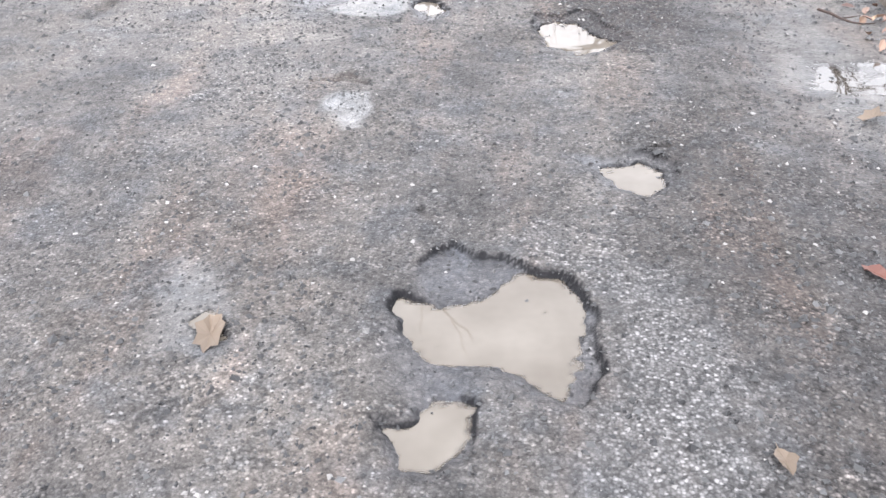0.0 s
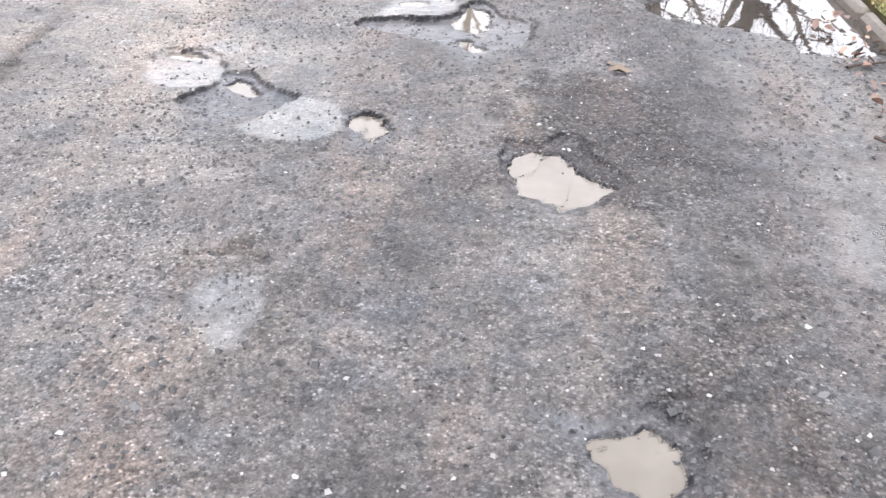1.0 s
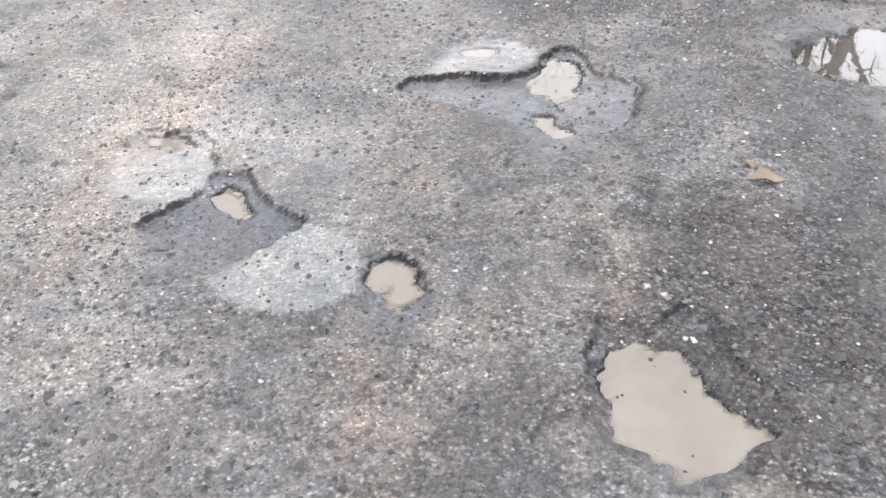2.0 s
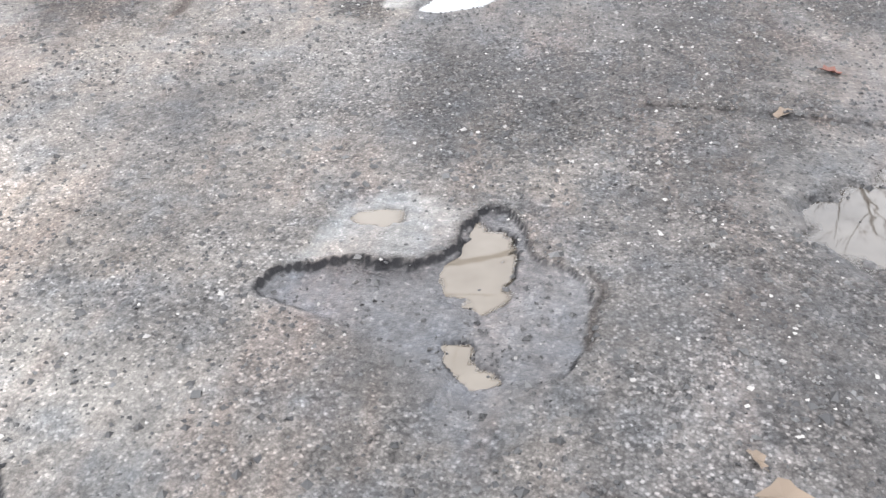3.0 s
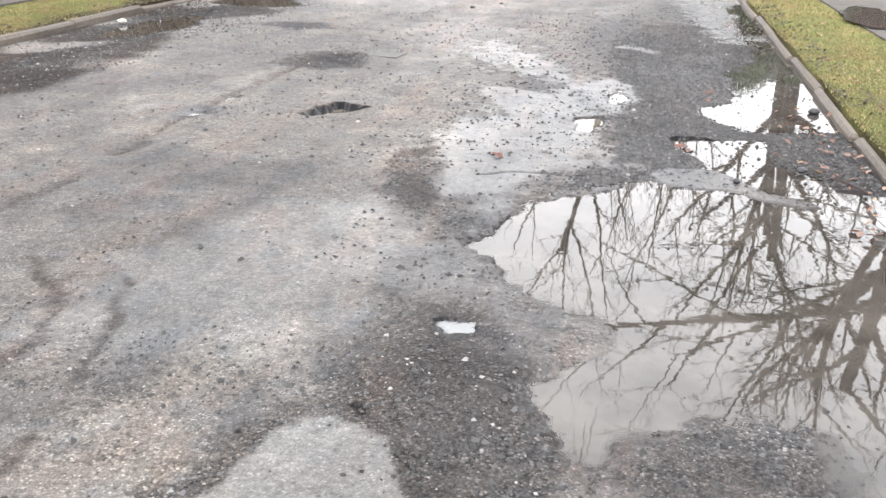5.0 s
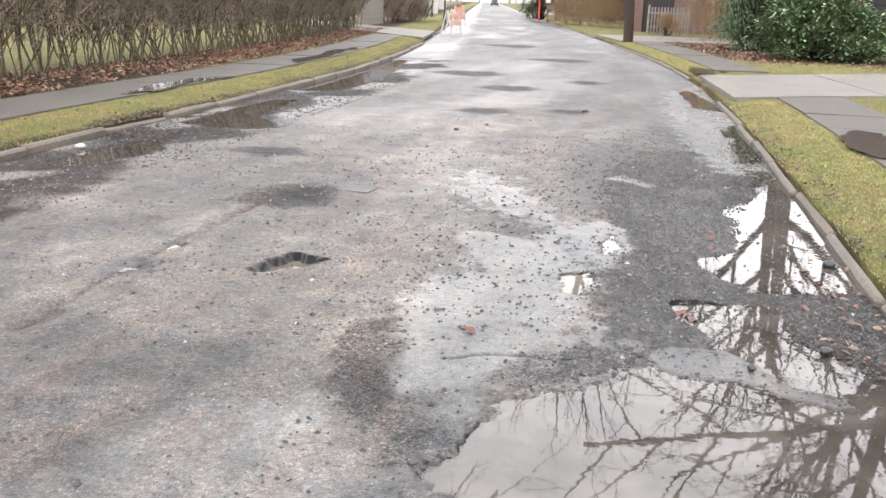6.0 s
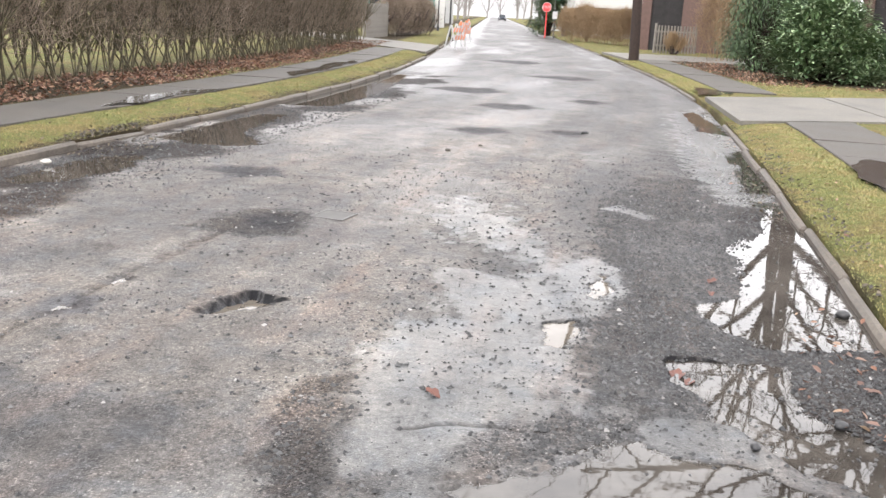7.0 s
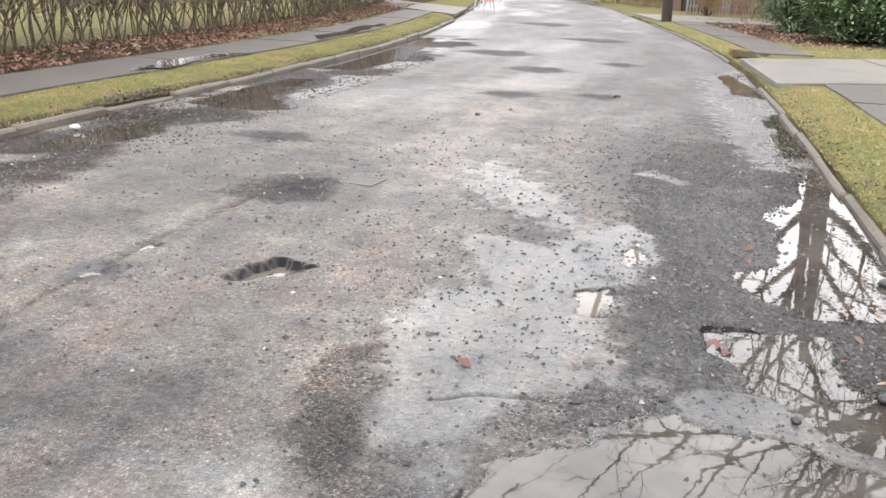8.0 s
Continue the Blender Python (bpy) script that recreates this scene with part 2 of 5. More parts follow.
MASK["gravel"] += 0.75 * smooth01((GU - 0.25 + 0.35 * fbm(GU, GY, 1.1, 41)) / 0.5) * smooth01(1.2 + fbm(GU, GY, 0.9, 47))
PUDDLES = []


def region(outline, pad=0.35):
    p = np.array(outline)
    return np.ix_((YS > p[:, 1].min() - pad) & (YS < p[:, 1].max() + pad), (US > p[:, 0].min() - pad) & (US < p[:, 0].max() + pad))


def edge_distance(box, outline, rough, seed):
    u, y = GU[box], GY[box]
    return inside(u, y, outline) + rough * (fbm(u, y, 8.0, seed) * 0.7 + fbm(u, y, 20.0, seed + 5, 2) * 0.4 + fbm(u, y, 48.0, seed + 8, 1) * 0.28)


def stain(outline, soft=0.1, rough=0.03, seed=1, **amounts):
    """Sets the surface masks within an outline."""
    box = region(outline)
    k = smooth01(0.5 + edge_distance(box, outline, rough, seed) / soft)
    for name, v in amounts.items():
        MASK[name][box] += (v - MASK[name][box]) * k


def pit(outline, lip, water=0.0, near=0.13, far=0.012, rough=0.022, seed=1, sub=1.0, slab=0.0, level=None, lip_way=(0.25, 1.0), damp=0.75, kind="muddy", cut=0.36):
    """A hollow in the road: broken sharply at its far side, worn at its near one; water is its depth, if any."""
    box = region(outline)
    u, y = GU[box], GY[box]
    d = edge_distance(box, outline, rough, seed)
    p = np.array(outline)
    way = np.array(lip_way) / np.hypot(*lip_way)
    along = (p - p.mean(0)) @ way
    side = ((u - p[:, 0].mean()) * way[0] + (y - p[:, 1].mean()) * way[1] - along.min()) / (along.max() - along.min())
    w = near + (far - near) * smooth01((side - cut) / 0.14)
    w = np.maximum(w, 0.0105)
    k = smooth01(d / w + 0.25)
    z = ROAD[box]
    rim = (d < -0.005) & (d > -0.1)
    top = np.percentile(z[rim], 1 if water else 35) if rim.any() else z.mean()
    lip = lip if water else 0.66 * lip
    bottom = (top - lip if level is None else level) - water
    bottom = bottom + (0.0 if water else 0.3 * lip) * fbm(u, y, 4.0, seed + 60)
    ROAD[box] = z + (bottom + (0.003 if not water else min(0.007, 0.7 * water)) * fbm(u, y, 13.0, seed + 70, 4) + 0.3 * min(water, 0.012) * fbm(u, y, 32.0, seed + 75, 2) - z) * k
    MASK["sub"][box] += (sub - MASK["sub"][box]) * k
    MASK["slab"][box] += (slab - MASK["slab"][box]) * k
    MASK["gravel"][box] *= 1 - 0.7 * k
    MASK["wet"][box] = np.maximum(MASK["wet"][box], damp * k)
    if water:
        pool(outline, float(np.mean(bottom)) + water, "clear" if level is not None and kind == "muddy" else kind)


def pool(outline, level, kind="muddy"):
    """Still water that fills a hollow up to a level; the road's own shape draws its shore."""
    p = np.array(outline)
    (u0, y0), (u1, y1) = p.min(0) - 0.03, p.max(0) + 0.03
    PUDDLES.append((u0, min(u1, KERB_R + 0.01), y0, y1, float(level), kind))


def crack(points, width, depth, seed):
    """A narrow open crack along a line."""
    box = region(points, 0.1)
    u, y = GU[box], GY[box]
    u, y = u + 0.05 * fbm(u, y, 3.0, seed + 30), y + 0.05 * fbm(u, y, 3.0, seed + 40)
    d = np.full(u.shape, 1e9)
    for (ax, ay), (bx, by) in zip(points, points[1:]):
        dx, dy = bx - ax, by - ay
        k = np.clip(((u - ax) * dx + (y - ay) * dy) / (dx * dx + dy * dy), 0, 1)
        d = np.minimum(d, np.hypot(u - ax - k * dx, y - ay - k * dy))
    k = smooth01(1.0 - (d + 0.3 * width * fbm(u, y, 14.0, seed)) / width) * smooth01(0.9 + fbm(u, y, 1.3, seed + 9))
    ROAD[box] = ROAD[box] - depth * k
    MASK["dirt"][box] = np.maximum(MASK["dirt"][box], 0.6 * k)


# hollows along the walk, the first one first
pit([(-0.33, 1.94), (-0.3, 2.08), (-0.18, 2.21), (-0.1, 2.16), (-0.02, 2.15), (0.08, 2.08), (0.21, 1.95), (0.23, 1.7), (0.18, 1.54), (0.06, 1.53), (-0.07, 1.59), (-0.09, 1.43), (-0.13, 1.31), (-0.24, 1.31), (-0.34, 1.69)], 0.032, near=0.24, far=0.012, seed=2, lip_way=(0.75, 0.65), cut=0.52)
pit([(-0.33, 2.0), (-0.22, 1.94), (-0.12, 1.94), (-0.04, 2.01), (0.03, 2.09), (0.15, 2.07), (0.21, 1.97), (0.19, 1.83), (0.19, 1.66), (0.13, 1.56), (0.07, 1.6), (-0.01, 1.66), (-0.1, 1.69), (-0.25, 1.69), (-0.3, 1.84)], 0.003, 0.014, seed=3, near=0.09, far=0.05, rough=0.03)
pit([(-0.33, 1.5), (-0.23, 1.5), (-0.15, 1.56), (-0.08, 1.54), (-0.09, 1.41), (-0.15, 1.31), (-0.26, 1.32)], 0.003, 0.012, seed=4, near=0.08, far=0.05, rough=0.03)
pit([(-0.99, 2.05), (-0.93, 2.11), (-0.81, 2.01), (-0.74, 1.82), (-0.7, 1.7), (-0.76, 1.63), (-0.92, 1.69)], 0.008, near=0.1, far=0.06, seed=5, sub=0.2, slab=0.5)
pit([(-0.83, 1.78), (-0.8, 1.85), (-0.75, 1.81), (-0.7, 1.71), (-0.75, 1.65)], 0.003, 0.006, seed=6)
pit([(-0.79, 3.15), (-0.71, 3.25), (-0.58, 3.25), (-0.53, 3.07), (-0.56, 2.92), (-0.63, 2.9), (-0.71, 2.98)], 0.009, near=0.08, far=0.05, seed=7, sub=0.15, slab=0.8, damp=0.95)
pit([(0.15, 2.8), (0.28, 2.77), (0.35, 2.78), (0.43, 2.84), (0.52, 2.77), (0.54, 2.66), (0.5, 2.51), (0.4, 2.48), (0.27, 2.54), (0.23, 2.68)], 0.014, seed=8, sub=0.6)
pit([(0.28, 2.71), (0.41, 2.75), (0.48, 2.68), (0.49, 2.56), (0.4, 2.5), (0.3, 2.57)], 0.004, 0.01, seed=9)
pit([(0.05, 4.16), (0.19, 4.15), (0.27, 4.23), (0.36, 4.18), (0.42, 4.0), (0.49, 3.89), (0.4, 3.71), (0.23, 3.65), (0.06, 3.73)], 0.016, seed=10, sub=0.5)
pit([(0.08, 4.05), (0.17, 4.1), (0.26, 4.1), (0.3, 3.95), (0.43, 3.85), (0.38, 3.75), (0.24, 3.67), (0.08, 3.77)], 0.004, 0.012, seed=11)
pit([(-1.5, 4.8), (-1.44, 4.93), (-1.3, 4.95), (-1.2, 4.86), (-1.12, 4.74), (-1.1, 4.62), (-1.14, 4.53), (-1.3, 4.5), (-1.46, 4.6)], 0.018, near=0.05, seed=12, sub=0.1, slab=0.8)
pit([(-1.45, 4.82), (-1.42, 4.9), (-1.3, 4.9), (-1.24, 4.85), (-1.32, 4.8)], 0.004, 0.008, seed=13)
pit([(-1.24, 4.36), (-1.2, 4.46), (-1.12, 4.56), (-1.12, 4.7), (-1.04, 4.69), (-0.95, 4.62), (-0.87, 4.53), (-0.74, 4.47), (-0.8, 4.37), (-0.87, 4.27), (-0.93, 4.16), (-1.05, 4.12)], 0.026, seed=14, near=0.2, far=0.012, cut=0.26)
pit([(-1.08, 4.57), (-1.06, 4.65), (-0.98, 4.63), (-0.93, 4.52), (-0.91, 4.43), (-0.95, 4.39), (-1.03, 4.49)], 0.003, 0.008, seed=15)
stain([(-0.94, 4.18), (-0.86, 4.3), (-0.74, 4.45), (-0.59, 4.39), (-0.53, 4.22), (-0.57, 4.12), (-0.7, 4.06), (-0.87, 4.1)], 0.03, 0.01, 16, slab=0.9, gravel=0.0, wet=0.5)
pit([(-0.57, 4.34), (-0.5, 4.37), (-0.42, 4.32), (-0.35, 4.21), (-0.34, 4.1), (-0.42, 4.03), (-0.53, 4.08)], 0.014, seed=17, near=0.05)
pit([(-0.54, 4.31), (-0.49, 4.34), (-0.42, 4.31), (-0.37, 4.21), (-0.37, 4.1), (-0.43, 4.06), (-0.51, 4.12)], 0.004, 0.01, seed=18)
pit([(-0.62, 5.55), (-0.56, 5.73), (-0.36, 5.83), (-0.19, 5.75), (-0.2, 5.6), (-0.3, 5.5), (-0.47, 5.48), (-0.64, 5.42)], 0.009, near=0.05, far=0.07, seed=19, sub=0.0, slab=1.0)
pit([(-0.59, 5.6), (-0.5, 5.71), (-0.36, 5.75), (-0.36, 5.67), (-0.55, 5.55)], 0.002, 0.005, seed=20, sub=0.0, slab=1.0)
pit([(-0.71, 5.32), (-0.63, 5.42), (-0.47, 5.47), (-0.3, 5.49), (-0.22, 5.56), (-0.17, 5.78), (-0.07, 5.75), (0.01, 5.56), (0.14, 5.46), (0.15, 5.35), (0.07, 4.99), (-0.11, 4.84), (-0.23, 4.94), (-0.48, 5.21)], 0.026, near=0.26, far=0.012, seed=21, sub=0.8, slab=0.5, cut=0.25)
pit([(-0.24, 5.46), (-0.17, 5.7), (-0.06, 5.64), (-0.02, 5.39), (-0.1, 5.28), (-0.23, 5.36)], 0.003, 0.012, seed=22)
pit([(-0.2, 5.2), (-0.14, 5.22), (-0.05, 5.07), (-0.12, 4.98)], 0.003, 0.006, seed=23)
stain([(-0.3, 6.0), (0.3, 6.1), (0.5, 6.5), (0.2, 6.9), (-0.4, 6.7), (-0.6, 6.3)], 0.35, 0.14, 24, gravel=1.0, dirt=0.2)
pit([(-0.75, 7.34), (-0.7, 7.6), (-0.61, 7.78), (-0.5, 7.82), (-0.55, 8.0), (-0.46, 8.1), (-0.37, 7.9), (-0.19, 7.82), (-0.22, 7.6), (-0.46, 7.56), (-0.55, 7.45), (-0.68, 7.2)], 0.01, near=0.04, far=0.08, seed=25, sub=0.0, slab=0.9)
pit([(-0.66, 7.16), (-0.61, 7.28), (-0.54, 7.46), (-0.45, 7.59), (-0.33, 7.59), (-0.24, 7.58), (-0.19, 7.48), (-0.23, 7.39), (-0.33, 7.2), (-0.5, 7.13)], 0.018, 0.012, near=0.1, far=0.012, rough=0.01, seed=27, kind="sky_white")
pit([(-0.36, 8.82), (-0.2, 8.85), (-0.19, 8.77), (-0.25, 8.68), (-0.33, 8.7)], 0.006, 0.008, seed=28, kind="sky_white")
stain([(-0.3, 7.7), (0.05, 7.6), (0.25, 8.0), (0.0, 8.5), (-0.2, 8.9), (-0.6, 9.0), (-0.7, 8.5)], 0.2, 0.08, 29, gravel=1.0, dirt=0.42)
stain([(-1.9, 8.2), (-0.6, 8.3), (-0.3, 9.3), (-0.9, 10.2), (-1.6, 9.6)], 0.4, 0.08, 30, slab=0.5, wet=0.4)
stain([(-0.95, 10.2), (-1.02, 10.7), (-0.98, 11.35), (-0.72, 10.9), (-0.6, 10.2), (-0.3, 9.9), (-0.5, 9.6)], 0.2, 0.06, 31, gravel=1.0, dirt=0.2)
stain([(-0.89, 11.08), (-0.77, 10.77), (-0.78, 10.47), (-0.66, 10.24), (-0.35, 10.49), (-0.17, 10.9), (0.04, 11.39), (0.31, 11.4), (-0.11, 11.67), (-0.21, 12.02), (-0.38, 11.86), (-0.68, 12.07), (-0.85, 11.8)], 0.1, 0.05, 182, slab=0.85, wet=0.55, gravel=0.1, dirt=0.0)
stain([(-0.93, 12.87), (-0.91, 13.11), (-0.7, 13.1), (-0.17, 12.86), (-0.4, 12.4), (-0.61, 12.21)], 0.08, 0.05, 183, slab=0.9, wet=0.5, gravel=0.0)
stain([(-0.92, 11.15), (-1.1, 10.94), (-1.04, 10.5), (-0.93, 10.11), (-0.71, 9.87), (-0.68, 10.19), (-0.73, 10.48), (-0.77, 10.77)], 0.14, 0.07, 184, gravel=1.0, dirt=0.45, slab=0.0)
stain([(0.2, 11.5), (0.35, 11.9), (0.3, 12.6), (0.6, 13.0), (0.7, 12.5), (1.1, 12.2), (0.5, 12.0), (0.5, 11.5)], 0.25, 0.15, 185, dirt=0.35, gravel=1.0, slab=0.0)
stain([(-0.75, 10.9), (-0.9, 11.5), (-0.55, 12.6), (-0.2, 13.4), (0.15, 12.6), (0.35, 11.5), (0.1, 10.9), (-0.35, 10.2)], 0.5, 0.3, 32, slab=0.85, wet=0.6, gravel=0.2)
stain([(-1.4, 14.7), (-1.2, 15.4), (-0.78, 15.1), (-0.36, 14.1), (-0.1, 13.4), (-0.56, 13.6), (-0.97, 14.0)], 0.5, 0.35, 33, slab=0.9, wet=0.5, gravel=0.2)
stain([(0.4, 12.1), (0.6, 13.0), (0.4, 14.4), (0.9, 15.5), (1.4, 18.0), (0.4, 17.5), (0.0, 15.0), (0.2, 13.2)], 0.4, 0.2, 34, gravel=1.0, wet=0.15, dirt=0.32)
stain([(1.1, 11.0), (1.25, 12.4), (1.8, 13.0), (1.8, 10.8)], 0.25, 0.08, 90, gravel=1.0, dirt=0.8, wet=0.4)
stain([(0.45, 1.0), (0.35, 2.2), (0.7, 3.4), (0.6, 4.4), (0.35, 5.0), (0.7, 5.8), (1.8, 5.0), (1.8, 1.0)], 0.4, 0.15, 91, gravel=0.75, dirt=0.36, wet=0.3)
stain([(0.0, 3.9), (0.1, 4.5), (0.2, 5.0), (0.55, 4.9), (0.75, 4.2), (0.5, 3.6)], 0.25, 0.12, 92, gravel=1.0, dirt=0.48, wet=0.2)
stain([(-2.1, 6.6), (-2.3, 7.6), (-1.9, 7.3), (-1.6, 6.9)], 0.3, 0.1, 93, gravel=0.6, dirt=0.6, wet=0.3)
stain([(-0.95, 7.05), (-0.85, 7.5), (-0.68, 8.1), (-0.5, 8.2), (-0.62, 7.8), (-0.75, 7.3), (-0.7, 7.05)], 0.12, 0.06, 186, gravel=1.0, dirt=0.45)
stain([(-0.74, 7.14), (-0.77, 7.45), (-0.68, 7.7), (-0.63, 7.98), (-0.49, 8.09), (-0.3, 7.98), (-0.17, 7.71), (-0.21, 7.58), (-0.41, 7.57), (-0.54, 7.43), (-0.62, 7.2)], 0.035, 0.02, 187, slab=1.0, gravel=0.0, dirt=0.0, wet=0.5, pale=0.15)
for k, o in enumerate([
    [(-1.42, 4.97), (-1.43, 5.14), (-1.11, 5.18), (-0.82, 5.07), (-0.67, 4.79), (-0.63, 4.47), (-0.73, 4.5), (-0.88, 4.64), (-0.99, 4.75), (-1.1, 4.74), (-1.19, 4.87)],
    [(-1.46, 4.61), (-1.43, 4.75), (-1.33, 4.78), (-1.15, 4.76), (-1.07, 4.61), (-1.1, 4.52), (-1.21, 4.48), (-1.4, 4.54)],
    [(-0.91, 4.16), (-0.85, 4.26), (-0.73, 4.4), (-0.62, 4.41), (-0.52, 4.23), (-0.52, 4.14), (-0.62, 4.1), (-0.78, 4.06)],
]):
    stain(o, 0.05 if k else 0.25, 0.02, 190 + k, slab=0.95 if k else 0.5, gravel=0.0, dirt=0.0, pale=0.2 if k else 0.1)
# pale bare aggregate beside the hollows
for k, (o, v) in enumerate([
    ([(0.0, 2.3), (0.22, 2.25), (0.42, 2.1), (0.55, 1.82), (0.54, 1.45), (0.42, 1.2), (0.1, 1.15), (0.22, 1.45), (0.25, 1.71), (0.2, 1.92), (0.05, 2.12)], 0.62),
    ([(-0.75, 5.15), (-0.85, 5.5), (-0.65, 5.55), (-0.72, 5.3)], 0.5),
    ([(0.2, 4.75), (0.3, 5.4), (0.55, 5.3), (0.55, 4.8)], 0.3),
    ([(-0.9, 6.0), (-0.9, 6.9), (-0.5, 6.9), (-0.6, 6.2)], 0.35),
    ([(-0.15, 7.45), (0.05, 7.55), (0.25, 7.4), (0.1, 7.25)], 0.5),
    ([(-1.2, 3.0), (-1.3, 3.6), (-0.9, 3.5), (-0.9, 3.1)], 0.35),
]):
    stain(o, 0.22, 0.09, 200 + k, pale=v, gravel=0.4, dirt=0.0)
# water lying along the east gutter
GUTTER = -0.034
KK = [(-0.42, 9.68), (-0.3, 9.9), (-0.2, 10.37), (0.21, 10.65), (0.46, 10.98), (0.58, 10.9), (0.86, 10.75), (1.05, 10.62), (1.2, 10.75), (1.8, 10.9), (1.8, 8.6), (1.13, 8.33), (0.96, 8.46), (0.76, 8.44), (0.6, 8.31), (0.41, 8.17), (0.39, 8.03), (0.25, 7.95), (0.06, 8.22), (-0.02, 8.4), (0.15, 8.7), (0.27, 8.97), (0.1, 9.05), (-0.11, 9.18), (-0.23, 9.36)]
stain([(0.3, 5.8), (1.0, 5.6), (1.8, 6.0), (1.8, 8.7), (1.0, 8.6), (0.5, 8.2), (0.3, 7.6)], 0.35, 0.15, 35, gravel=0.9, wet=0.25, dirt=0.35)
ROAD[region([(0.3, 6.4), (1.8, 8.0)], 0.0)] += 0.012
pit(KK, 0, 0.02, near=0.2, far=0.1, rough=0.05, seed=36, sub=0.4, level=GUTTER)
pit([(0.56, 11.96), (0.79, 12.01), (1.05, 12.03), (1.17, 11.85), (1.1, 11.55), (1.21, 11.42), (1.35, 11.36), (1.42, 11.1), (1.36, 10.75), (1.08, 10.87), (0.99, 11.04), (0.9, 11.16), (0.84, 11.22), (0.77, 11.34), (0.68, 11.57), (0.57, 11.65)], 0, 0.02, near=0.1, far=0.02, rough=0.02, seed=37, level=GUTTER - 0.003)
pit([(0.7, 12.96), (1.03, 13.22), (1.22, 14.31), (1.42, 15.6), (1.6, 16.6), (1.8, 16.7), (1.8, 12.5), (1.69, 12.47), (1.24, 12.33), (1.03, 12.42), (0.78, 12.65)], 0, 0.02, near=0.12, far=0.1, rough=0.03, seed=38, level=GUTTER)


def tongue(outline, height, soft, seed, **amounts):
    """A slab that stays proud of the water round it."""
    box = region(outline)
    k = smooth01(0.5 + edge_distance(box, outline, 0.02, seed) / soft)
    ROAD[box] = ROAD[box] + (height + 0.0015 * fbm(GU[box], GY[box], 3.0, seed + 4) - ROAD[box]) * k
    MASK["sub"][box] *= 1 - k
    stain(outline, soft, 0.02, seed, **amounts)


stain([(-0.3, 10.5), (-0.15, 10.9), (0.1, 11.05), (0.42, 11.12), (0.4, 10.9), (0.2, 10.78), (0.0, 10.62), (-0.15, 10.5)], 0.1, 0.06, 189, gravel=1.0, slab=0.0, dirt=0.25, pale=0.2)
tongue([(0.42, 11.08), (0.53, 11.22), (0.84, 11.22), (0.99, 11.04), (1.08, 10.87), (1.25, 10.81), (1.34, 10.7), (1.22, 10.65), (1.02, 10.74), (0.92, 10.83), (0.81, 10.87), (0.57, 10.84), (0.47, 10.92)], GUTTER + 0.008, 0.05, 180, slab=0.8, wet=0.8, gravel=0.0, dirt=0.15)
tongue([(1.18, 12.3), (1.8, 12.5), (1.8, 11.2), (1.48, 11.12), (1.35, 11.4), (1.21, 11.46), (1.15, 11.7), (1.2, 12.0)], GUTTER + 0.006, 0.12, 181, gravel=1.0, dirt=0.75, wet=0.4)
pit([(1.5, 17.3), (1.66, 20.5), (1.8, 20.6), (1.8, 17.2)], 0, 0.015, rough=0.03, seed=39, level=GUTTER)
pit([(1.3, 22.6), (1.25, 25.5), (1.5, 26.0), (1.8, 22.2)], 0, 0.015, rough=0.03, seed=40, level=GUTTER)
stain([(1.05, 2.8), (0.95, 3.6), (1.0, 4.6), (0.85, 5.4), (0.7, 6.0), (1.0, 7.1), (1.8, 7.2), (1.8, 2.8)], 0.5, 0.25, 94, slab=0.4, wet=0.5, gravel=0.7, dirt=0.22)
pit([(0.67, 5.78), (0.74, 5.95), (1.0, 6.13), (1.4, 6.18), (1.8, 6.2), (1.8, 5.25), (1.45, 5.2), (1.25, 5.42), (1.0, 5.58), (0.8, 5.6)], 0, 0.015, near=0.14, far=0.13, rough=0.06, seed=41, sub=0.2, level=GUTTER)
stain([(0.98, 3.5), (1.1, 3.8), (1.4, 3.7), (1.5, 3.4), (1.15, 3.3)], 0.2, 0.1, 42, slab=0.8, wet=0.75)
stain([(-0.22, 13.3), (0.05, 13.75), (0.27, 13.5), (0.33, 12.9), (0.17, 12.55), (-0.02, 12.8)], 0.12, 0.05, 188, slab=1.0, wet=0.8, gravel=0.1, dirt=0.0)
pit([(0.05, 12.8), (0.1, 13.1), (0.15, 13.35), (0.2, 13.33), (0.24, 12.9), (0.18, 12.7)], 0.003, 0.008, rough=0.035, seed=43, sub=0.3)
pit([(-0.15, 11.98), (-0.13, 12.22), (0.06, 12.36), (0.13, 12.03), (0.03, 11.84), (-0.09, 11.85)], 0.003, 0.008, rough=0.035, seed=44, sub=0.2, slab=0.8)
pit([(0.01, 15.54), (0.18, 15.81), (0.4, 15.55), (0.59, 15.32), (0.44, 15.19), (0.2, 15.4)], 0.006, seed=45, sub=0.0, slab=1.0)
pit([(1.12, 3.46), (1.22, 3.68), (1.4, 3.76), (1.6, 3.78), (1.62, 3.42), (1.41, 3.37), (1.26, 3.36)], 0.002, 0.006, near=0.14, far=0.12, rough=0.08, seed=46, sub=0.2, slab=0.6, kind="clear")
crack([(-0.48, 8.14), (-0.43, 8.04), (-0.36, 7.85)], 0.025, 0.02, 3)
crack([(-0.2, 7.62), (0.0, 7.55), (0.15, 7.35)], 0.02, 0.012, 4)
crack([(0.14, 5.46), (0.2, 5.36), (0.16, 5.2)], 0.02, 0.012, 5)
crack([(-0.72, 5.32), (-0.85, 5.25)], 0.02, 0.012, 6)
crack([(-0.78, 3.24), (-0.69, 3.33), (-0.57, 3.29)], 0.025, 0.015, 7)
crack([(-0.18, 2.2), (-0.22, 2.32), (-0.3, 2.4)], 0.02, 0.01, 8)
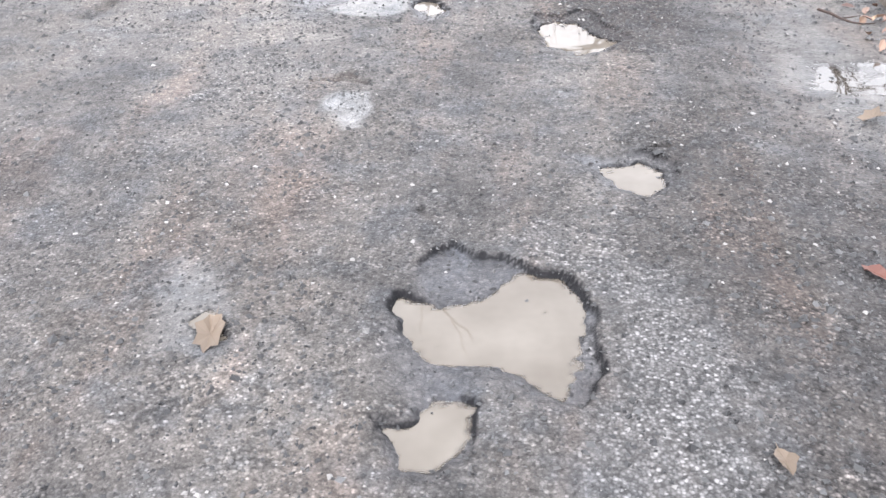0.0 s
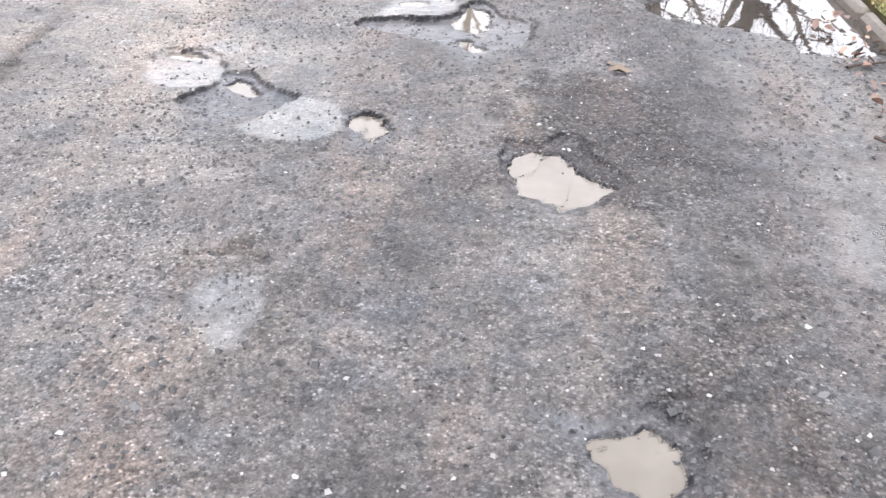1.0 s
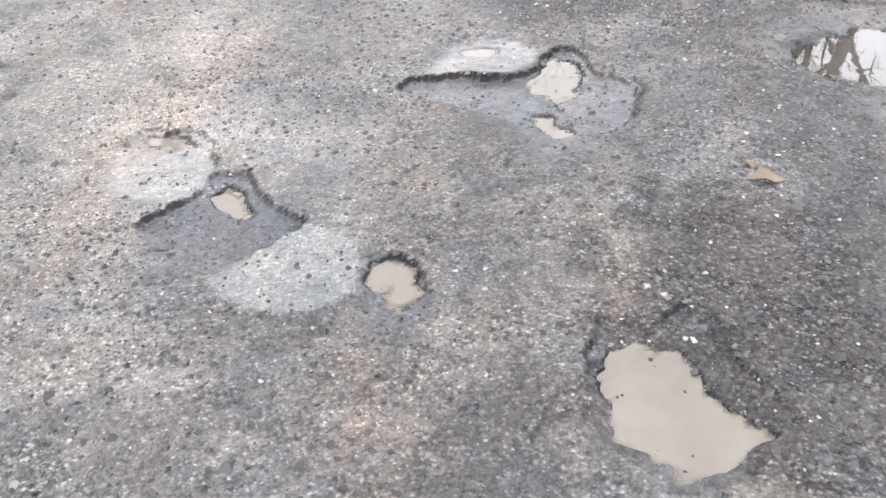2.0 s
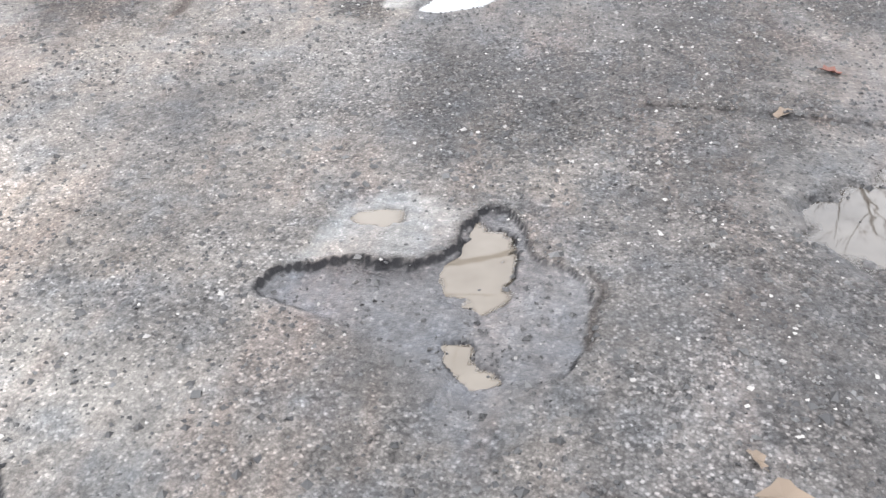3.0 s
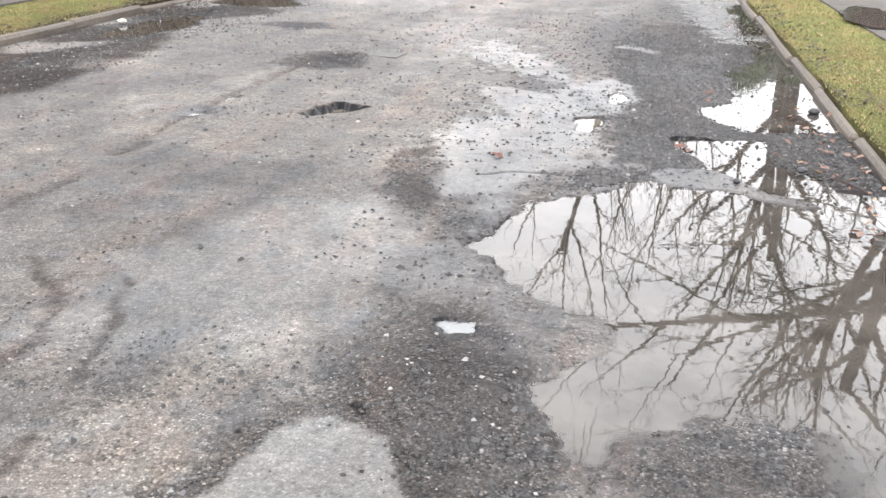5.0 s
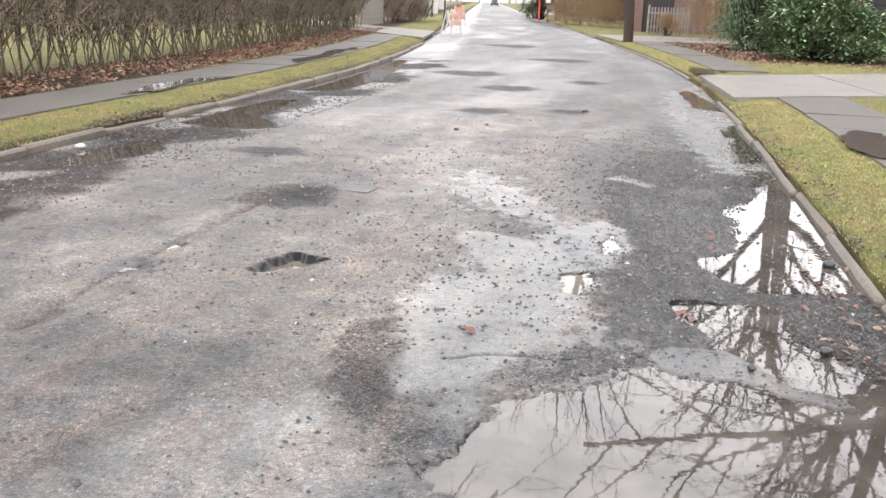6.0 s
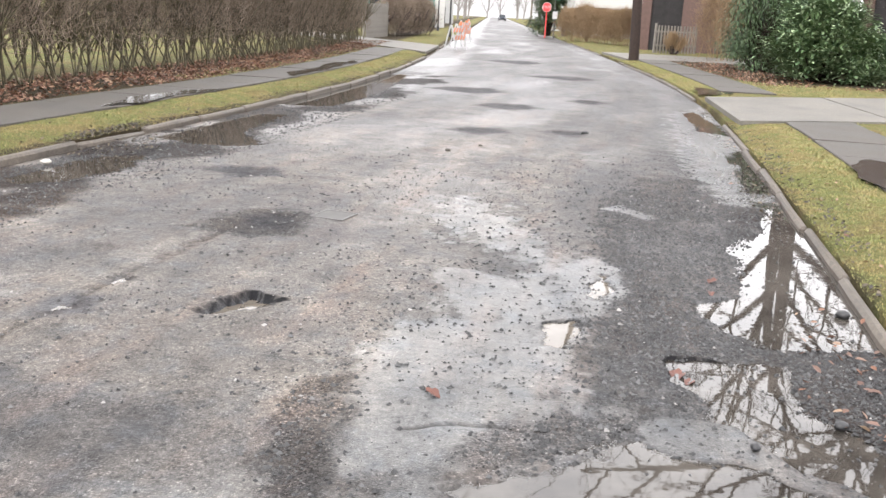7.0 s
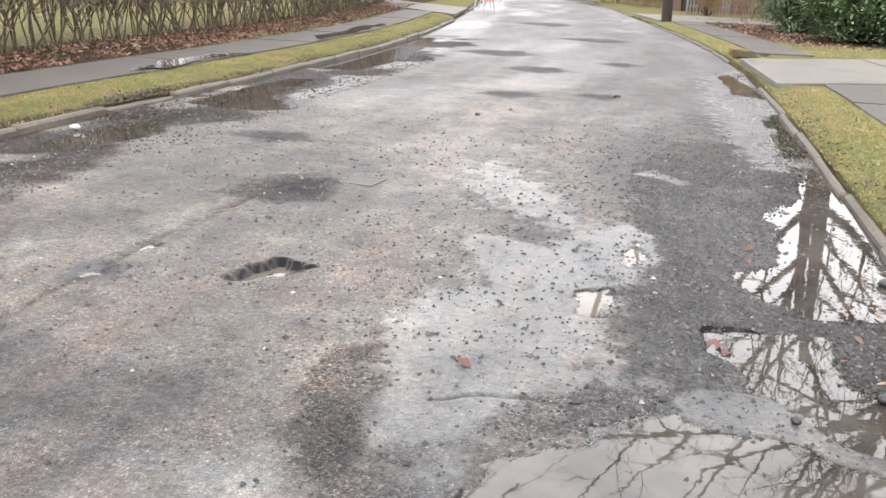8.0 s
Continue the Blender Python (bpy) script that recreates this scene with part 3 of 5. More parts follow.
crack([(-0.15, 2.55), (-0.05, 2.6), (0.05, 2.56)], 0.03, 0.012, 9)
crack([(-0.25, 10.42), (-0.11, 10.5), (0.07, 10.63), (0.22, 10.76), (0.4, 10.9), (0.47, 11.08), (0.42, 11.25)], 0.026, 0.016, 10)
crack([(-0.55, 10.7), (-0.2, 10.85), (0.2, 10.95)], 0.02, 0.008, 11)
crack([(-2.0, 4.0), (-2.1, 6.0), (-2.6, 9.0), (-2.72, 11.4), (-2.63, 11.6), (-2.72, 11.8), (-2.73, 12.2), (-2.66, 12.7), (-2.7, 13.7)], 0.07, 0.02, 12)
crack([(-1.28, 6.6), (-1.27, 6.9), (-1.29, 7.2), (-1.28, 7.5), (-1.32, 7.8), (-1.59, 8.8)], 0.045, 0.006, 13)
crack([(-1.62, 7.0), (-1.61, 7.8), (-1.73, 8.5), (-2.12, 8.9)], 0.05, 0.006, 14)
crack([(0.3, 2.86), (0.38, 2.8), (0.52, 2.84)], 0.02, 0.014, 15)
crack([(-0.8, 3.35), (-0.7, 3.42), (-0.6, 3.38)], 0.025, 0.014, 16)
# hollows in the middle of the street
pit([(-2.01, 11.7), (-1.94, 11.95), (-1.85, 12.12), (-1.6, 12.05), (-1.7, 11.85), (-1.93, 11.66)], 0.045, 0.006, near=0.06, far=0.015, seed=46)
pit([(-2.9, 11.4), (-2.82, 11.75), (-2.6, 11.75), (-2.5, 11.45), (-2.7, 11.25)], 0.014, near=0.2, far=0.05, seed=47, damp=0.4)
pit([(-2.78, 11.45), (-2.74, 11.58), (-2.64, 11.55), (-2.7, 11.42)], 0.003, 0.004, near=0.06, seed=95)
pit([(-2.8, 12.0), (-2.73, 12.2), (-2.62, 12.1), (-2.7, 11.95)], 0.008, 0.005, seed=48)
pit([(-2.7, 13.7), (-2.66, 14.15), (-2.34, 14.1), (-2.25, 13.62), (-2.5, 13.5)], 0.03, near=0.2, far=0.08, rough=0.04, seed=49, damp=0.1)
for k, (a, b, c, d) in enumerate([(-2.0, 20.2, 0.5, 0.5), (-0.75, 20.7, 0.35, 0.35), (-2.1, 24.0, 0.6, 0.7), (-0.6, 26.0, 0.4, 0.5), (-3.3, 27.0, 0.9, 0.9), (-1.2, 33.0, 1.0, 1.0), (-2.6, 40.0, 1.1, 1.5), (-3.6, 15.6, 0.5, 0.4)]):
    pit([(a - c, b), (a - 0.4 * c, b + 0.8 * d), (a + 0.5 * c, b + d), (a + c, b + 0.2 * d), (a + 0.3 * c, b - 0.7 * d)], 0.028, near=0.4, far=0.1, rough=0.08, seed=50 + k, sub=0.9, damp=0.1)
    stain([(a - c, b), (a - 0.4 * c, b + 0.8 * d), (a + 0.5 * c, b + d), (a + c, b + 0.2 * d), (a + 0.3 * c, b - 0.7 * d)], 0.4, 0.1, 150 + k, dirt=0.32, gravel=1.0, wet=0.1)
stain([(-3.0, 13.4), (-2.75, 14.2), (-2.3, 14.2), (-2.1, 13.5), (-2.5, 13.3)], 0.25, 0.1, 160, dirt=0.5, gravel=1.0, wet=0.1)
stain([(-2.2, 1.0), (-2.2, 4.0), (-1.2, 3.8), (-0.5, 2.6), (-0.5, 1.0)], 0.8, 0.25, 161, dirt=0.14)
stain([(0.3, 11.0), (0.1, 12.2), (0.5, 12.9), (0.75, 12.5), (1.3, 12.3), (1.5, 12.1), (0.55, 12.0), (0.5, 11.3)], 0.3, 0.2, 162, dirt=0.4, gravel=1.0, wet=0.15)
MASK["sand"] += np.where(GY < 9.5, 0.65, 0.95) * smooth01(0.72 + 1.0 * fbm(GU, GY, 0.8, 171, 4)) * smooth01((-0.1 - GU + 0.4 * fbm(GU, GY, 0.7, 173)) / 0.8) * smooth01((GY - 2.4) / 2.0) * smooth01((26.0 - GY) / 6.0)
MASK["sand"] += 0.25 * smooth01(-0.2 + 1.6 * fbm(GU, GY, 1.3, 175, 4)) * (GY < 9)
MASK["sand"] *= 1 - MASK["sub"]
# west gutter
for k, o in enumerate([
    [(-5.4, 14.5), (-5.35, 15.9), (-4.94, 16.4), (-4.6, 15.3), (-4.8, 14.6), (-5.1, 14.3)],
    [(-5.6, 17.5), (-5.5, 20.6), (-5.08, 20.65), (-4.75, 18.5), (-4.05, 17.65), (-4.3, 17.15), (-4.9, 17.1)],
    [(-5.85, 22.0), (-5.85, 30.5), (-5.35, 31.0), (-4.95, 27.0), (-4.7, 24.6), (-4.8, 22.2)],
]):
    pit(o, 0, 0.015, near=0.2, far=0.15, rough=0.06, seed=80 + k, sub=0.5, level=GUTTER)
MUDDY = smooth01((fbm(GU, GY, 1.1, 88, 4) + 0.5) * 1.7) * np.maximum(smooth01((-4.2 - GU + 0.35 * fbm(GU, GY, 0.9, 89)) / 0.35) * smooth01((33.0 - GY) / 3.0), smooth01((GU - 0.9) / 0.5) * smooth01((GY - 10.2) / 0.8) * smooth01((17.0 - GY) / 1.0))
MASK["dirt"] = np.maximum(MASK["dirt"], 0.9 * MUDDY * (MASK["sub"] < 0.3))
stain([(1.25, 16.4), (1.0, 18.0), (0.85, 21.0), (1.0, 25.0), (1.8, 27.0), (1.8, 16.2)], 0.4, 0.2, 177, slab=0.75, wet=0.85, gravel=0.3, dirt=0.0)
MASK["gravel"] = np.maximum(MASK["gravel"], MUDDY)
ROAD += 0.006 * MUDDY * (MASK["sub"] < 0.1) + 0.0012 * fbm(GU, GY, 45.0, 77, 2) * (1 - 0.6 * MASK["slab"])


def grid_object(name, xs, ys, zs, material, masks=()):
    """One sheet from arrays of the same shape."""
    rows, cols = xs.shape
    me = bpy.data.meshes.new(name)
    me.vertices.add(rows * cols)
    me.vertices.foreach_set("co", np.stack([xs, ys, zs], -1).astype(np.float32).ravel())
    i = np.arange(rows * cols).reshape(rows, cols)
    quads = np.stack([i[:-1, :-1], i[:-1, 1:], i[1:, 1:], i[1:, :-1]], -1).reshape(-1, 4)
    me.loops.add(quads.size)
    me.loops.foreach_set("vertex_index", quads.ravel().astype(np.int32))
    me.polygons.add(len(quads))
    me.polygons.foreach_set("loop_start", np.arange(0, quads.size, 4, dtype=np.int32))
    me.update(calc_edges=True)
    me.polygons.foreach_set("use_smooth", np.ones(len(quads), bool))
    for key, values in masks:
        a = me.attributes.new(key, "FLOAT", "POINT")
        a.data.foreach_set("value", np.clip(values, 0, 1).astype(np.float32).ravel())
    me.materials.append(material)
    return new(name, me)


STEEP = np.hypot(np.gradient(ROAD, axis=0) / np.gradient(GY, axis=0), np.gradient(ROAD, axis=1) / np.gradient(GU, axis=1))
# steep walls turn near black: bitumen and undercut shade in one mask
MASK["tar_shade"] = 0.95 * smooth01((STEEP - 0.55) / 0.5)
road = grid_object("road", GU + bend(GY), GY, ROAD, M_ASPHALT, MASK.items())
tagged(road, "worn grey asphalt street full of potholes and wet patches", "road", kind="structure")


def part(name, bm, material, parent=None, label="", smooth=False):
    """Links a bmesh as one object, under a thing if one is given."""
    me = bpy.data.meshes.new(name)
    bm.to_mesh(me)
    bm.free()
    for m in material if isinstance(material, (list, tuple)) else (material,):
        me.materials.append(m)
    if smooth:
        me.polygons.foreach_set("use_smooth", np.ones(len(me.polygons), bool))
    ob = new(name, me)
    ob.parent = parent
    return tagged(ob, label)


def thing(name, at, label, category, group="", kind="", turn=0.0):
    e = new(name)
    e.matrix_basis = pose(*at, 0, 0, turn)
    return tagged(e, label, category, group, kind)


def ngon(points, z):
    bm = bmesh.new()
    bm.faces.new([bm.verts.new((x + float(bend(y)), y, z)) for x, y in points])
    bmesh.ops.triangulate(bm, faces=bm.faces[:])
    if sum(f.normal.z for f in bm.faces) < 0 or (bm.normal_update() or bm.faces[:][0].normal.z < 0):
        bmesh.ops.reverse_faces(bm, faces=bm.faces[:])
    return bm


def puddle_sheet(u0, u1, y0, y1, level, material):
    """Level water over a hollow; "depth" grows from the shore inwards, as the water clouds."""
    step = 0.02 if (u1 - u0) * (y1 - y0) < 1.0 else 0.045
    us, ys = np.linspace(u0, u1, int((u1 - u0) / step) + 2), np.linspace(y0, y1, int((y1 - y0) / step) + 2)
    gu, gy = np.meshgrid(us, ys)
    i = np.clip(np.searchsorted(YS, gy), 0, len(YS) - 1)
    j = np.clip(np.searchsorted(US, gu), 0, len(US) - 1)
    depth = level - ROAD[i, j]
    return grid_object("puddle", gu + bend(gy), gy, np.full(gu.shape, level), material, [("depth", depth / 0.006)])


for u0, u1, y0, y1, level, kind in PUDDLES:
    if (u1 - u0) * (y1 - y0) > 4:
        label = "broad shallow rain puddle mirroring bare trees beside the kerb"
    elif kind == "clear":
        label = "still brown puddle lying in the gutter beside the kerb"
    else:
        label = "small muddy puddle standing in an asphalt pothole"
    tagged(puddle_sheet(u0, u1, y0, y1, level, {"clear": M_CLEAR, "muddy": M_WATER, "sky_white": M_SKYWHITE}[kind]), label, "puddle", "puddles", "structure")

# ---- ground beside the street ----
def lawn_height(u, y):
    out = np.maximum(u - KERB_R, KERB_L - u)
    return 0.045 + 0.06 * smooth01(out / 0.9) + 0.012 * fbm(u, y, 1.2, 5)


def ground_at(u, y):
    return float(lawn_height(np.array(u), np.array(y)))


NEAR = np.array([0, 0.004, 0.06, 0.12, 0.2, 0.3, 0.6, 0.95, 1.3, 1.7, 2.1, 2.6, 3.2, 4, 5, 7, 10, 16, 30, 80, 400.0])
for us in (KERB_R + 0.075 + NEAR, (KERB_L - 0.1 - NEAR)[::-1]):
    gu, gy = np.meshgrid(us, spaced([(-60, 3), (2, 0.5), (12, 0.25), (36, 0.3), (60, 1), (140, 6), (600, 40)]))
    gz = lawn_height(gu, gy)
    gz[:, 0 if us[0] > 0 else -1] = -0.35
    bare = smooth01((-8.0 - gu) / 0.25) * smooth01((gu + 11.2) / 0.6) + smooth01((gu - 3.8) / 0.3) * smooth01((11 - gu) / 1.0) * smooth01((gy - 34.5) / 1.0) * smooth01((54 - gy) / 2.0)
    fringe = smooth01((gu + 6.14 + 0.12 * fbm(gu, gy, 1.4, 31)) / 0.12) * (gu < 0) + 0.8 * smooth01((1.9 + 0.08 * fbm(gu, gy, 1.4, 33) - gu) / 0.1) * (gu > 0)
    bare = np.maximum(bare, fringe)
    g = grid_object("ground", gu + bend(gy), gy, gz, M_SOIL, [("turf", 1.0 - 0.9 * bare)])
    tagged(g, "winter lawn and thin verge soil, yellow green", "ground", kind="structure")


def block(size, bevel=0.01, at=(0, 0, 0), bm=None):
    """A bevelled block standing on at."""
    bm = bm or bmesh.new()
    made = bmesh.ops.create_cube(bm, size=1.0)["verts"]
    for v in made:
        v.co = Vector((v.co.x * size[0] + at[0], v.co.y * size[1] + at[1], (v.co.z + 0.5) * size[2] + at[2]))
    if bevel:
        edges = {e for v in made for e in v.link_edges}
        bmesh.ops.bevel(bm, geom=list(edges), offset=bevel, segments=1, affect="EDGES")
    return bm


def shared_part(name, mesh, m, parent):
    ob = new(name, mesh)
    ob.parent = parent
    ob.matrix_basis = m
    return ob


def kerb(name, label, u, y0, y1, length, out, gaps, width, top_z):
    rng = random.Random(hash(length) % 97 + int(u * 10))
    top = thing(name, (0, 0, 0), label, "kerb", kind="structure")
    meshes = []
    for k in range(3):
        bm = bmesh.new()
        block((width, length - 0.025, 0.2 + top_z), 0.024, (0, 0, -0.2), bm)
        bmesh.ops.subdivide_edges(bm, edges=[e for e in bm.edges if abs(e.verts[0].co.y - e.verts[1].co.y) > 0.5], cuts=3)
        for v in bm.verts:
            v.co += Vector((rng.uniform(-1, 1), 0, rng.uniform(-1, 1))) * 0.004
        me = bpy.data.meshes.new("kerb_stone")
        bm.to_mesh(me)
        bm.free()
        me.materials.append(M_KERB)
        meshes.append(me)
    y = y0
    while y < y1:
        mid = y + length / 2
        drop, tilt = 0.0, 0.0
        for a, b, d in gaps:
            if a < mid < b:
                drop, tilt = d, rng.uniform(-2, 2)
        slope = math.degrees(math.atan2(float(bend(mid + 0.5) - bend(mid - 0.5)), 1.0))
        m = pose(u + out * (width / 2 - 0.005) + float(bend(mid)) + rng.uniform(-0.016, 0.016), mid, drop + rng.uniform(-0.014, 0.01), tilt + rng.uniform(-0.5, 0.5), rng.uniform(-5, 5), -slope + rng.uniform(-0.5, 0.5))
        shared_part("kerb_stone", meshes[rng.randrange(3)], m, top)
        y += length
    return top


kerb("kerb", "weathered stone kerb with open joints along the east gutter", KERB_R, -4.0, 66, 1.62, 1, [(23.0, 28.5, -0.07), (45, 51, -0.06)], 0.08, 0.03)
kerb("kerb", "weathered stone kerb with broken and sunken stones", KERB_L, 6.05, 62, 1.45, -1, [(16.1, 17.6, -0.048), (40.0, 47.5, -0.07)], 0.11, 0.06)


def walkway(label, u0, u1, y0, y1, length, z, material):
    rng = random.Random(int(y0 * 7 + u0))
    top = thing("pavement", (0, 0, 0), label, "pavement", kind="structure")
    meshes = []
    for k in range(3):
        bm = block((u1 - u0, length - 0.015, 0.12), 0.006, (0, 0, -0.12))
        me = bpy.data.meshes.new("slab")
        bm.to_mesh(me)
        bm.free()
        me.materials.append(material)
        meshes.append(me)
    y = y0
    while y < y1:
        mid = y + length / 2
        slope = math.degrees(math.atan2(float(bend(mid + 0.5) - bend(mid - 0.5)), 1.0))
        m = pose((u0 + u1) / 2 + float(bend(mid)), mid, z + rng.uniform(-0.006, 0.006), rng.uniform(-0.25, 0.25), rng.uniform(-0.4, 0.4), -slope)
        shared_part("slab", meshes[rng.randrange(3)], m, top)
        y += length


walkway("damp grey concrete pavement slabs between verge and hedge", -8.2, -6.95, 6, 42, 1.6, 0.135, M_WALK)
walkway("damp grey concrete pavement slabs beside the grass verge", 2.8, 4.05, 2, 24.0, 1.6, 0.135, M_WALK)
walkway("damp grey concrete pavement slabs leading past the bushes", 2.6, 3.9, 30.2, 47, 1.6, 0.135, M_WALK)


def drive(label, corners, rows, z):
    """Poured concrete bays between four corners: near edge a-b, far edge d-c."""
    a, b, c, d = (Vector((*p, z)) for p in corners)
    top = thing("driveway", (0, 0, 0), label, "driveway", kind="structure")
    for k in range(rows):
        s, e = k / rows + 0.002, (k + 1) / rows - 0.002
        bm = bmesh.new()
        quad = [a.lerp(b, s), a.lerp(b, e), d.lerp(c, e), d.lerp(c, s)]
        f = bm.faces.new([bm.verts.new(p) for p in quad])
        up = bmesh.ops.extrude_face_region(bm, geom=[f])
        for v in up["geom"]:
            if isinstance(v, bmesh.types.BMVert):
                v.co.z -= 0.12
        bmesh.ops.recalc_face_normals(bm, faces=bm.faces[:])
        part("slab", bm, M_DRIVE, top)


drive("pale concrete driveway apron crossing the east pavement", [(1.83, 23.1), (13.5, 30.4), (12.5, 36.0), (1.5, 27.9)], 4, 0.142)
drive("pale concrete drive beside the picket fence", [(-0.75, 45.6), (9.0, 48.0), (8.0, 54.0), (-2.1, 51.8)], 4, 0.142)
drive("pale concrete driveway passing the end of the hedge", [(-8.05, 41.0), (-20.0, 54.5), (-21.0, 60.0), (-9.2, 48.0)], 4, 0.142)

for pts, z, label in (
    ([(-7.1, 18.6), (-6.95, 19.5), (-6.95, 22.3), (-7.3, 21.5), (-7.35, 20.2)], 0.148, "dark shallow puddle on the edge of the pavement"),
    ([(-7.0, 26.0), (-6.95, 29.5), (-7.2, 33.0), (-7.5, 31.0), (-7.4, 27.0)], 0.148, "dark shallow puddle on the edge of the pavement"),
    ([(2.78, 17.2), (2.78, 18.7), (3.2, 19.3), (3.6, 18.6), (3.2, 17.0)], 0.148, "dark shallow puddle on sunken pavement slabs"),
    ([(1.95, 28.8), (1.95, 30.2), (2.2, 30.9), (2.8, 30.3), (2.85, 29.5)], 0.12, "dark shallow puddle beside the drive"),
):
    fine = []
    for (ax, ay), (bx, by) in zip(pts, pts[1:] + pts[:1]):
        for k in range(6):
            px, py = ax + (bx - ax) * k / 6, ay + (by - ay) * k / 6
            fine.append((px + 0.12 * float(fbm(np.array(px), np.array(py), 2.5, 19)), py + 0.25 * float(fbm(np.array(px), np.array(py), 1.8, 23))))
    tagged(part("puddle", ngon(fine, z), M_FILM), label, "puddle", "puddles", "structure")


# ---- grass and fallen leaves ----
def scatter_mesh(name, verts, faces, material):
    me = bpy.data.meshes.new(name)
    me.from_pydata(verts, [], faces)
    me.materials.append(material)
    return new(name, me)


def grass(spots, count, height, material, label, seed):
    """Short blades in tufts over (u0, u1, y0, y1, weight) spots."""
    rng = np.random.default_rng(seed)
    verts, faces = [], []
    for u0, u1, y0, y1, share in spots:
        n = int(count * share)
        # blades lie denser towards the walk
        y = y0 + (y1 - y0) * rng.random(n) ** 1.6
        u = rng.uniform(u0, u1, n)
        bald = fbm(u, y, 1.5, seed + 3) > rng.uniform(-1.1, 0.4, n) - 0.25
        u, y = u[bald], y[bald]
        z = lawn_height(u, y) - 0.005
        x = u + bend(y)
        a, h = rng.uniform(0, 6.28, len(u)), height * rng.uniform(0.4, 1.2, len(u))
        lean, w = rng.uniform(0.2, 1.2, len(u)) * h, 0.003 + 0.00018 * np.maximum(y - 6, 0)
        dx, dy = np.cos(a), np.sin(a)
        for i in range(len(u)):
            k = len(verts)
            verts += [(x[i] - dy[i] * w[i], y[i] + dx[i] * w[i], z[i]), (x[i] + dy[i] * w[i], y[i] - dx[i] * w[i], z[i]), (x[i] + dx[i] * lean[i], y[i] + dy[i] * lean[i], z[i] + h[i])]
            faces.append((k, k + 1, k + 2))
    return tagged(scatter_mesh("grass", verts, faces, material), label, "grass", kind="stuff")


M_BLADE = grass_blade_material()
grass([(1.82, 2.8, 5.0, 23.2, 0.57), (-6.95, -5.89, 11, 41, 0.43)], 125000, 0.019, M_BLADE, "short yellow-green winter grass on the verges", 3)
grass([(4.05, 8.0, 12, 26, 0.3), (1.9, 2.6, 28.5, 45, 0.2), (3.9, 9.0, 30.5, 35.5, 0.14), (-9.0, -8.2, 24, 42, 0.12), (-30, -10.6, 12, 50, 0.38)], 45000, 0.04, M_BLADE, "patchy winter lawn grass beyond the pavements", 4)


def leaf_outline(lobes, length, width, rng):
    pts = []
    n = 14
    for k in range(n):
        a = 2 * math.pi * k / n
        r = 1.0 - 0.28 * (math.sin(lobes * a * 0.5) ** 2) + rng.uniform(-0.06, 0.06)
        pts.append((width * 0.5 * r * math.sin(a), length * 0.5 * r * math.cos(a)))
    return pts


def leaf_bmesh(rng, length=0.09, width=0.06, lobes=5, curl=0.02):
    bm = bmesh.new()
    rim = [bm.verts.new((x, y, curl * ((x / width * 2) ** 2 * 0.6 + rng.uniform(0, 0.4)))) for x, y in leaf_outline(lobes, length, width, rng)]
    mid = bm.verts.new((0, 0, 0.002))
    for a, b in zip(rim, rim[1:] + rim[:1]):
        bm.faces.new((mid, a, b))
    stem = [bm.verts.new(p) for p in ((-0.0012, -length * 0.45, 0.003), (0.0012, -length * 0.45, 0.003), (0.0008, -length * 0.72, 0.008))]
    bm.faces.new(stem)
    bmesh.ops.recalc_face_normals(bm, faces=bm.faces[:])
    return bm


def litter(name, spots, count, size, material, label, seed):
    """Dead leaves that lie heaped over (u0, u1, y0, y1, share) spots."""
    rng = np.random.default_rng(seed)
    verts, faces = [], []
    for u0, u1, y0, y1, share, base in spots:
        n = int(count * share)
        u, y = rng.uniform(u0, u1, n), rng.uniform(y0, y1, n)
        keep = fbm(u, y, 0.8, seed) > rng.uniform(-1.3, 0.6, n)
        for ui, yi in zip(u[keep], y[keep]):
            z = (ground_at(ui, yi) if base is None else base) + rng.uniform(0.004, 0.04)
            s = size * rng.uniform(0.6, 1.3)
            m = Matrix.Translation((ui + float(bend(yi)), yi, z)) @ Euler((rng.uniform(-0.7, 0.7), rng.uniform(-0.7, 0.7), rng.uniform(0, 6.3))).to_matrix().to_4x4()
            k = len(verts)
            for q in ((0, -1, 0), (0.5, -0.35, 0.25), (0.4, 0.5, 0.2), (0, 1, 0.05), (-0.45, 0.45, 0.2), (-0.5, -0.3, 0.25), (0, 0, 0)):
                verts.append(m @ Vector((q[0] * s, q[1] * s, q[2] * s)))
            faces += [(k + 6, k + a, k + (a + 1) % 6) for a in range(6)]
    return tagged(scatter_mesh(name, verts, faces, material), label, "leaves", kind="stuff")


M_LEAF = blade_material("dead_leaves", [(0.0, (0.05, 0.022, 0.013)), (0.35, (0.13, 0.055, 0.03)), (0.75, (0.18, 0.09, 0.05)), (1.0, (0.28, 0.19, 0.12))])
litter("leaf_litter", [(-10.6, -8.35, 13, 50, 1.0, None)], 19000, 0.038, M_LEAF, "rusty brown fallen leaves heaped under the bare hedge", 5)
litter("leaf_litter", [(3.9, 6.5, 35, 50, 0.8, None), (4.2, 9, 33.5, 35, 0.2, None)], 2200, 0.045, M_LEAF, "brown fallen leaves lying beneath the garden shrubs", 6)
litter("leaf_litter", [(1.2, 1.72, 10.9, 13.2, 0.25, -0.033), (1.45, 1.72, 8.3, 11, 0.2, -0.033), (1.3, 1.72, 16.0, 23, 0.3, -0.03)], 120, 0.022, M_LEAF, "sodden brown leaf scraps washed into the gutter", 7)
litter("leaf_litter", [(1.9, 2.8, 6, 23, 0.5, None), (-6.95, -5.95, 12, 40, 0.5, None)], 520, 0.02, M_LEAF, "scattered brown leaf scraps lying on the verges", 8)

